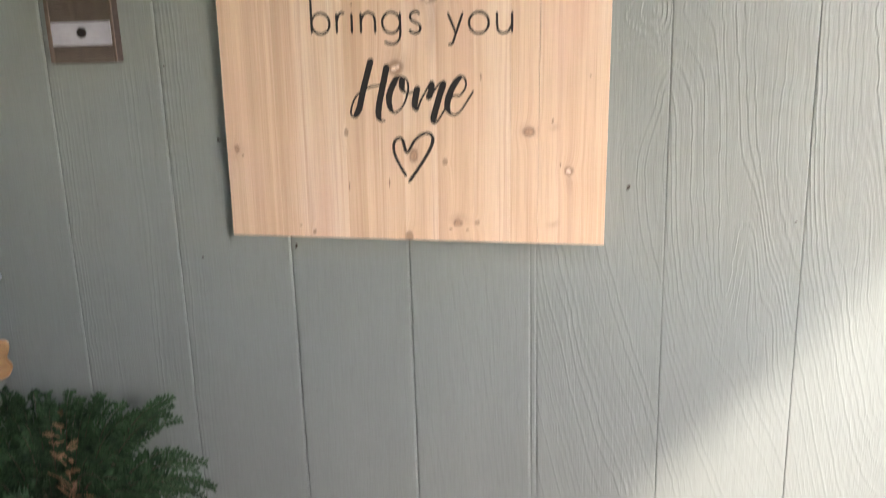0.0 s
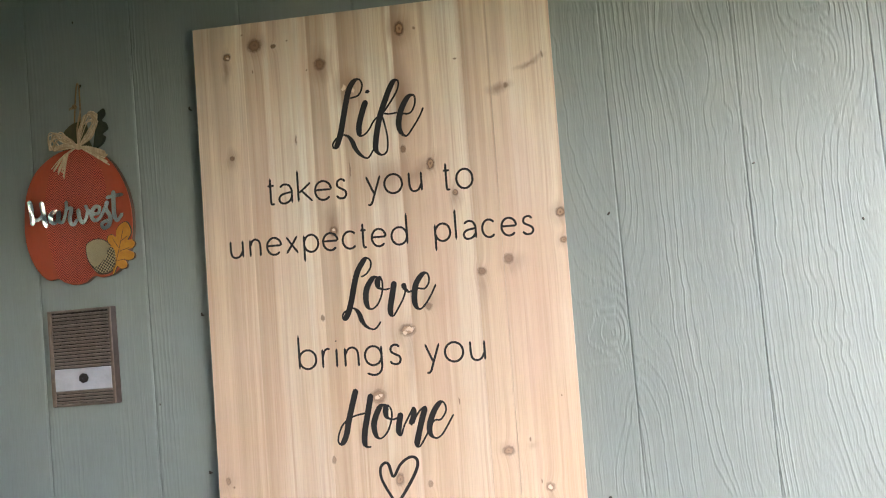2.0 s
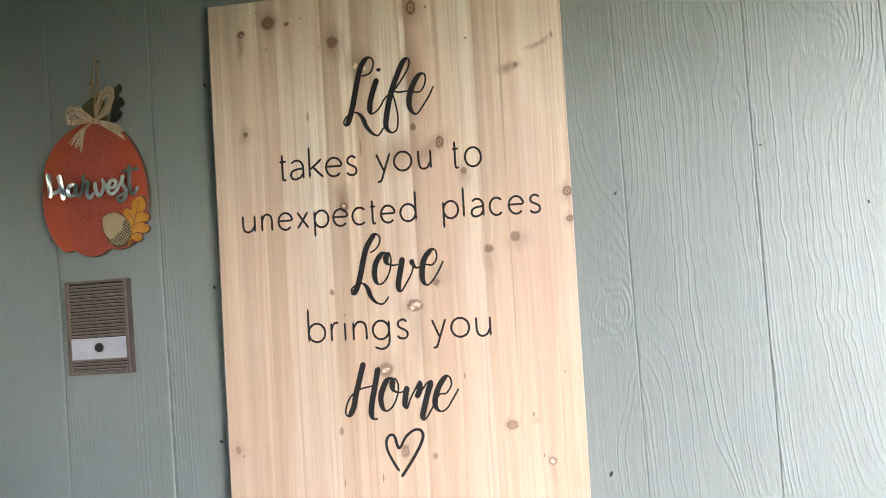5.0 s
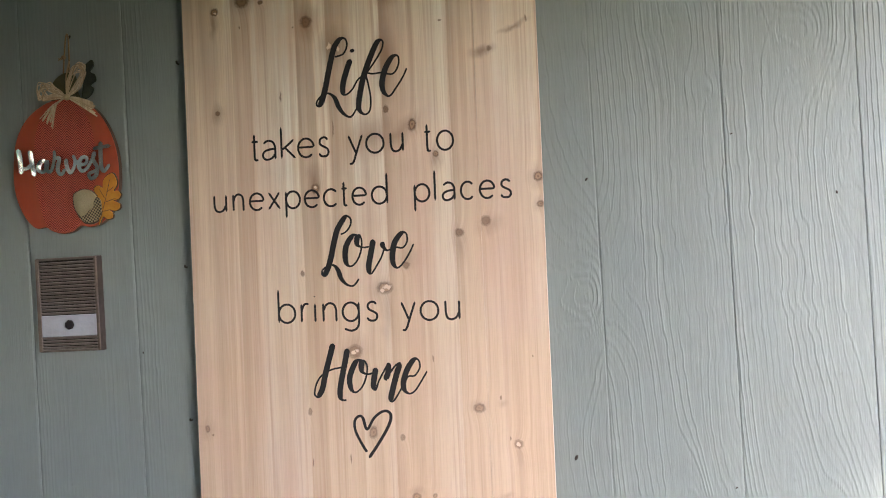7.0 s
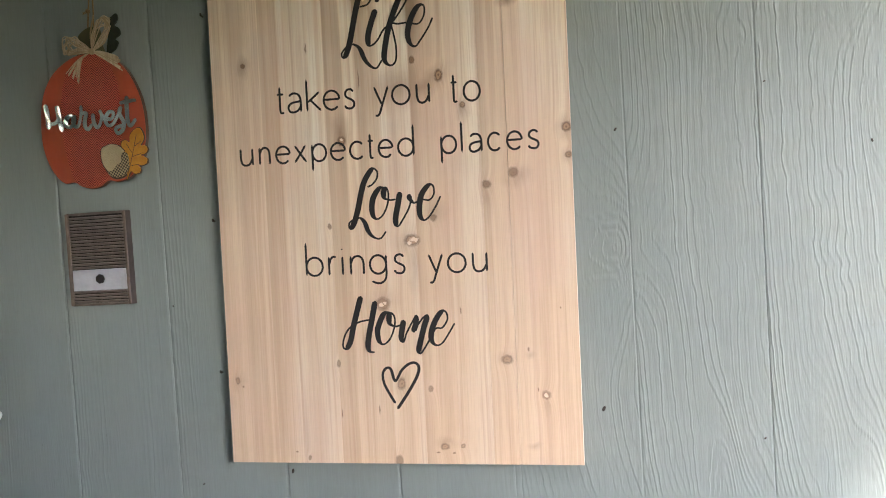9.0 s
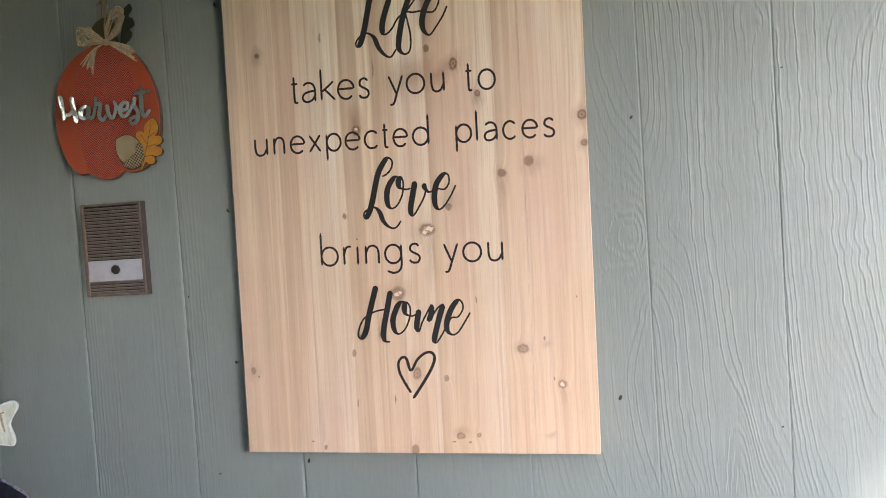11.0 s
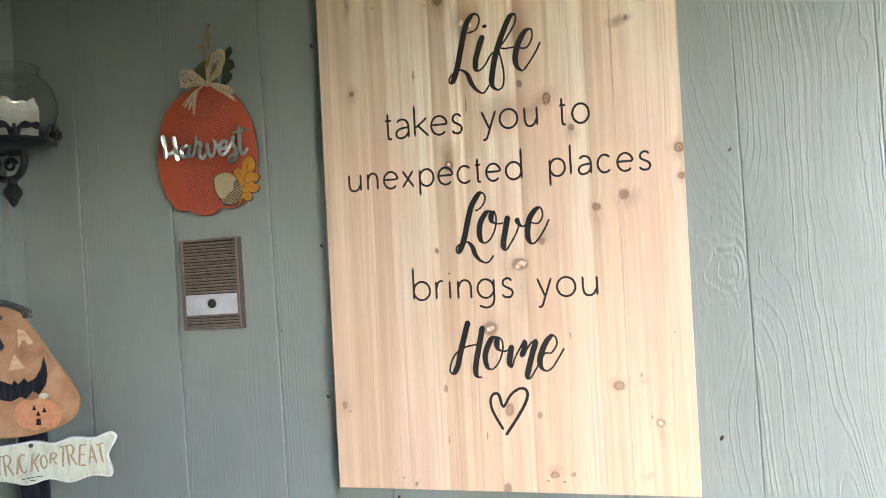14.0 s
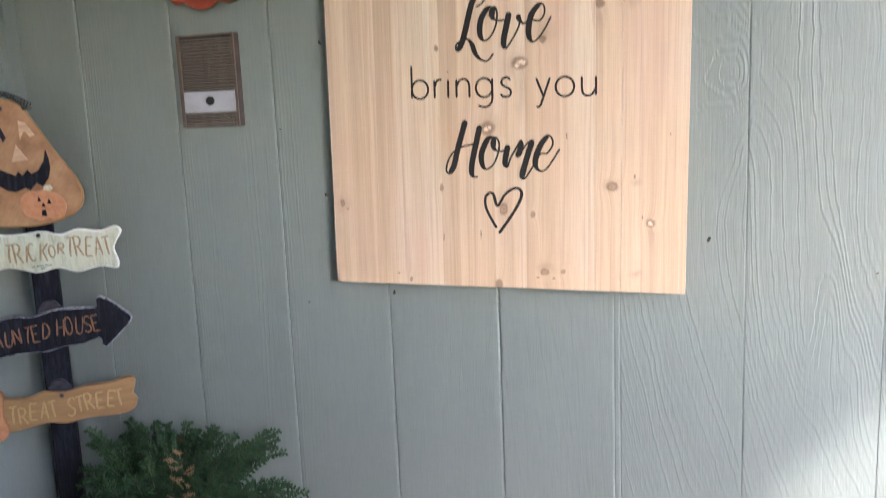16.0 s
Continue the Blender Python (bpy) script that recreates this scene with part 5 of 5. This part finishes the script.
scrawl("HAUNTED HOUSE", -0.252, -0.046, 0.994, 0.016, 0.031, LETTER_ORANGE, haunted, pen=0.0028)
TREAT = [(-24.2, 89.2), (-22.6, 89.2), (-19.2, 88.9), (-16.3, 89.8), (-12.7, 89.3), (-8.4, 90.1), (-4.1, 90.2), (-1.0, 90.9), (0.2, 90.4), (0.2, 88.9), (-0.3, 87.5), (0.4, 85.8), (-0.6, 84.1), (-2.8, 83.5), (-5.3, 83.4), (-9.1, 83.5),
    (-12.9, 83.0), (-16.1, 83.5), (-20.3, 82.8), (-23.2, 82.5), (-24.4, 82.6)]
treat = board("treat_street_board", TREAT, TAN_BOARD, HEAD_EDGE, "ochre wavy board with faded cream lettering", 0.0, 0.0025)
treat.location = NUDGE
scrawl("TREAT STREET", -0.230, -0.017, 0.842, 0.012, 0.034, LETTER_CREAM, treat, pen=0.0034)
CANDY = [(-27.4, 90.6), (-25.4, 91.4), (-24.0, 90.9), (-23.3, 89.6), (-23.6, 86.0), (-22.9, 83.4), (-23.8, 81.5), (-25.6, 81.2), (-27.6, 82.2), (-26.9, 86.0)]
part("board_end", slab(smooth_outline(CANDY), -0.0120, 0.0050, 0.0016), MINI_ORANGE, signpost, "soft orange painted end piece").location = NUDGE
for x, z in ((-0.143, 1.2085), (-0.137, 0.895)):
    bm = bmesh.new()
    lathe(bm, [(0.0001, 0.0030), (0.0028, 0.0026), (0.0042, 0.0)], 12)
    bmesh.ops.rotate(bm, verts=bm.verts[:], cent=(0, 0, 0), matrix=Matrix.Rotation(radians(90), 3, "X"))
    bmesh.ops.translate(bm, verts=bm.verts[:], vec=(x, -0.0068, z))
    part("screw", bm, BLACK_WIRE, signpost, "black screw head", True)
for z in (1.068, 0.911):
    part("grey_mound", slab([p / 100 for p in curve_through([(-16.0, -1.0), (-15.4, 0.9), (-14.0, 1.4), (-12.8, 1.0), (-12.0, -1.0)], 5, True)], 0.0020, 0.0060, 0.0012), MOUND, signpost, "small dark grey rounded block").location.z = z

# ---- the candle sconce on the side wall ----
IRON = speckled("black_wrought_iron", (0.010, 0.011, 0.014), (0.028, 0.030, 0.036), (120, 120, 120), 0.42, 0.5)
WAX = speckled("ivory_wax", (0.86, 0.83, 0.73), (0.90, 0.88, 0.80), (50, 50, 50), 0.35, 0.0, 0.004)


def clear_glass():
    n = Nodes("clear_glass", (0.93, 0.96, 0.95), 0.02)
    n.bsdf.inputs["Transmission Weight"].default_value = 1.0
    n.bsdf.inputs["IOR"].default_value = 1.45
    return n.mat


GLASS = clear_glass()
sconce = thing("candle_sconce", pose(-0.848, -0.124, 1.749), "black iron wall sconce with candle in a glass globe", "sconce")
bm = bmesh.new()
shell = [(0.036, 0.022), (0.052, 0.030), (0.070, 0.052), (0.0785, 0.080), (0.076, 0.106), (0.066, 0.128), (0.054, 0.141), (0.050, 0.149), (0.0505, 0.157), (0.052, 0.160)]
outer = [(p.x, p.y) for p in curve_through(shell, 5)]
lathe(bm, outer + [(r - 0.0016, z) for r, z in reversed(outer)], 48)
globe = part("glass_globe", bm, GLASS, sconce, "clear glass globe", True)
globe.visible_shadow = False
globe.location.z = -0.012
bm = bmesh.new()
lathe(bm, [(0.0001, 0.020), (0.044, 0.020), (0.0455, 0.030), (0.045, 0.060), (0.0455, 0.090), (0.043, 0.0945), (0.037, 0.0915), (0.012, 0.089), (0.0001, 0.089)], 40,
    wave=lambda a, r, z: (r * (1 + 0.03 * math.sin(9 * a) * (z > 0.05)), z + (0.004 * math.sin(5 * a + 1) + 0.003 * math.sin(11 * a)) * (z > 0.085) * (r > 0.02)))
part("candle", bm, WAX, sconce, "ivory pillar candle", True).location.z = -0.012
bm = bmesh.new()
tube(bm, [(0, 0, 0.088), (0.0008, 0, 0.096), (0.002, 0.001, 0.101)], 0.0012, 6)
part("wick", bm, BLACK_WIRE, sconce).location.z = -0.012
bm = bmesh.new()
lathe(bm, [(0.0001, 0.005), (0.050, 0.007), (0.070, 0.014), (0.074, 0.013), (0.072, 0.008), (0.056, 0.000), (0.030, -0.005), (0.014, -0.008), (0.011, -0.014), (0.0001, -0.014)], 48,
    wave=lambda a, r, z: (r * (1 + 0.04 * math.cos(8 * a) * (r > 0.07)), z))
part("cup", bm, IRON, sconce, "cast iron dish", True)
bm = bmesh.new()
for k in range(8):
    a0 = 2 * math.pi * (k + 0.5) / 8
    arch = []
    for i in range(13):
        s = i / 12
        a = a0 + (s - 0.5) * 2 * math.pi / 8
        rise = 0.025 * math.sin(math.pi * s) ** 0.75 + 0.003 * math.sin(3 * math.pi * s)
        r = 0.068 + 0.005 * math.sin(math.pi * s)
        arch.append((r * math.cos(a), r * math.sin(a), 0.022 + rise))
    tube(bm, arch, 0.0058, 6, lambda t: 1 + 0.35 * math.cos(6 * math.pi * t))
    a = a0 + math.pi / 8
    tube(bm, [(0.067 * math.cos(a), 0.067 * math.sin(a), 0.020), (0.074 * math.cos(a), 0.074 * math.sin(a), 0.028), (0.082 * math.cos(a), 0.082 * math.sin(a), 0.044)], 0.0065, 6, lambda t: 1 - 0.6 * t)
part("gallery", bm, IRON, sconce, "pierced iron gallery round the dish", True).location.z = -0.012
bm = bmesh.new()
lathe(bm, [(0.0001, -0.052), (0.010, -0.052), (0.012, -0.058), (0.008, -0.062), (0.010, -0.068), (0.0165, -0.076), (0.0165, -0.084), (0.010, -0.094), (0.006, -0.102), (0.0001, -0.108)], 20, (-0.006, 0, 0))
part("finial", bm, IRON, sconce, "turned iron drop finial", True)
bm = bmesh.new()
REACH = -0.1345
tube(bm, curve_through([(0.0, 0, 0.0), (0.005, 0, -0.018), (0.002, 0, -0.036), (-0.012, 0, -0.052), (-0.034, 0, -0.056), (-0.070, 0, -0.050), (REACH, 0, -0.052)], 6), 0.0068, 8)
tube(bm, curve_through([(0.0, 0, -0.004), (-0.040, 0, -0.008), (-0.080, 0, -0.005), (REACH, 0, -0.010)], 6), 0.0048, 8)
for cx, cz, r in ((-0.026, -0.029, 0.013), (-0.060, -0.030, 0.014), (-0.094, -0.030, 0.012)):
    tube(bm, [(cx + r * math.cos(a) * (1 - a / 16), 0, cz + r * math.sin(a) * (1 - a / 16)) for a in (k * 0.35 for k in range(28))], 0.0032, 6)
part("bracket", bm, IRON, sconce, "scrolled iron bracket", True).location.x = 0.018
part("wall_plate", slab([(p.x, p.y) for p in curve_through([(-0.028, -0.09), (0.0, -0.11), (0.028, -0.09), (0.034, -0.03), (0.026, 0.03), (0.0, 0.05), (-0.026, 0.03), (-0.034, -0.03)], 6, True)], -0.006, 0.0, 0.002), IRON, sconce, "cast iron wall plate").matrix_basis = pose(REACH + 0.0145, 0, 0, 0, 0, 90)

# ---- the evergreen in the corner ----
NEEDLE = brushed("evergreen_sprays", (0.008, 0.025, 0.011), (0.042, 0.094, 0.042), 0.50, (45, 45, 45))
DRIED = plank_wood("dried_brown_spray", (0.30, 0.195, 0.105), (0.15, 0.085, 0.045), (90, 90, 90), 0.8)
BARK = plank_wood("dark_twig_bark", (0.09, 0.06, 0.04), (0.05, 0.035, 0.022), (60, 60, 12), 0.9)
bush = thing("evergreen_bush", pose(-0.575, -0.19, 0.0), "feathery dark green evergreen bush with a dried sprig", "plant")
seed = random.Random(12)


def frond(bm, root, tip, droop, leaflets, size, twigs=None):
    """A flat feathery spray: short scale leaves in pairs along a bending stem."""
    root, tip = Vector(root), Vector(tip)
    bend = (root + tip) / 2 + Vector((0, 0, droop))
    side0 = (tip - root).cross(Vector((seed.uniform(-0.4, 0.4), -1, 0.3))).normalized()
    face = side0.cross((tip - root).normalized())
    spine = []
    for i in range(leaflets + 1):
        t = i / leaflets
        spine.append(root * (1 - t) ** 2 + bend * 2 * t * (1 - t) + tip * t * t)
    if twigs is not None:
        tube(twigs, spine[::3] + [spine[-1]], 0.0011, 4, lambda t: 1.1 - 0.7 * t)
    for i in range(2, leaflets + 1):
        t = i / leaflets
        p = spine[i]
        ahead = (spine[i] - spine[i - 1]).normalized()
        long = size * (1.15 - 0.75 * t) * seed.uniform(0.7, 1.25)
        for sign in (-1, 1):
            way = (ahead * 0.95 + side0 * sign * 0.85 + face * seed.uniform(-0.45, 0.45) + Vector((0, 0, -0.25))).normalized()
            for k in range(3):
                start = p + way * long * k / 3 * 0.8
                twist = (way + ahead * 0.5 * (k % 2) + side0 * sign * 0.25 * (1 - k % 2)).normalized()
                end = start + twist * long * 0.55
                wide = twist.cross(face).normalized() * size * 0.11
                mid = (start + end) / 2 + face * size * 0.05
                bm.faces.new([bm.verts.new(v) for v in (start, mid + wide, end, mid - wide)])


leaves, twigs = bmesh.new(), bmesh.new()
for i in range(150):
    a = seed.uniform(0, 2 * math.pi)
    low = seed.uniform(0.36, 0.70)
    out = seed.uniform(0.10, 0.25)
    root = Vector((0.04 * math.cos(a), 0.03 * math.sin(a), low))
    tip = Vector((out * math.cos(a), min(0.15, 0.75 * out * math.sin(a)), low + seed.uniform(-0.06, 0.07)))
    frond(leaves, root, tip, seed.uniform(0.05, 0.12), 20, 0.027, twigs)
for tip in ((-0.10, 0.07, 0.775), (-0.03, 0.06, 0.79), (-0.16, 0.05, 0.74), (0.12, 0.08, 0.800), (0.175, 0.07, 0.795), (0.10, 0.03, 0.75), (0.22, 0.05, 0.73), (0.25, 0.03, 0.700), (0.20, 0.01, 0.71), (-0.20, 0.03, 0.73),
        (-0.06, 0.02, 0.77), (0.04, 0.05, 0.75), (0.16, -0.02, 0.70), (-0.12, 0.02, 0.76), (-0.02, 0.08, 0.79), (0.08, 0.06, 0.77), (-0.15, -0.02, 0.72), (0.02, -0.04, 0.73),
        (-0.13, 0.06, 0.800), (-0.08, 0.05, 0.812), (-0.17, 0.05, 0.785), (-0.05, 0.03, 0.795), (0.055, 0.06, 0.815), (0.085, 0.07, 0.825), (0.02, 0.07, 0.825), (-0.01, 0.05, 0.83), (0.17, 0.08, 0.822), (0.12, 0.05, 0.78), (-0.10, 0.08, 0.83), (-0.20, 0.06, 0.80)):
    for k in range(4):
        j = Vector((seed.uniform(-0.03, 0.03), seed.uniform(-0.02, 0.02), seed.uniform(-0.03, 0.006)))
        frond(leaves, Vector((tip[0] * 0.25, tip[1] * 0.3, 0.62)), Vector(tip) + j + Vector((0, 0, 0.028)), 0.10, 24, 0.025, twigs)
part("foliage", leaves, NEEDLE, bush, "feathery green sprays")
tube(twigs, curve_through([(0, 0, 0.0), (0.01, 0.005, 0.25), (-0.005, 0, 0.45), (0, 0, 0.66)], 6), 0.013, 8, lambda t: 1.1 - 0.6 * t)
part("stem", twigs, BARK, bush, "dark woody stem and twigs")
dead = bmesh.new()
for root, tip in (((0.085, -0.06, 0.66), (0.050, -0.03, 0.868)), ((0.080, -0.06, 0.70), (0.066, -0.04, 0.84)), ((0.09, -0.07, 0.62), (0.082, -0.06, 0.76)), ((0.16, -0.10, 0.62), (0.165, -0.10, 0.70))):
    root, tip = Vector(root), Vector(tip)
    for k in range(11):
        t = (k + 1) / 11
        p = root.lerp(tip, t) + Vector((seed.uniform(-0.006, 0.006), seed.uniform(-0.004, 0.004), 0))
        way = Vector((seed.uniform(-0.03, 0.03), seed.uniform(-0.015, 0.010), seed.uniform(-0.012, 0.03))) * (1.1 - 0.4 * t)
        frond(dead, p, p + way, seed.uniform(-0.006, 0.008), 6, 0.0080, dead)
part("dried_sprig", dead, DRIED, bush, "dried brown sprig")
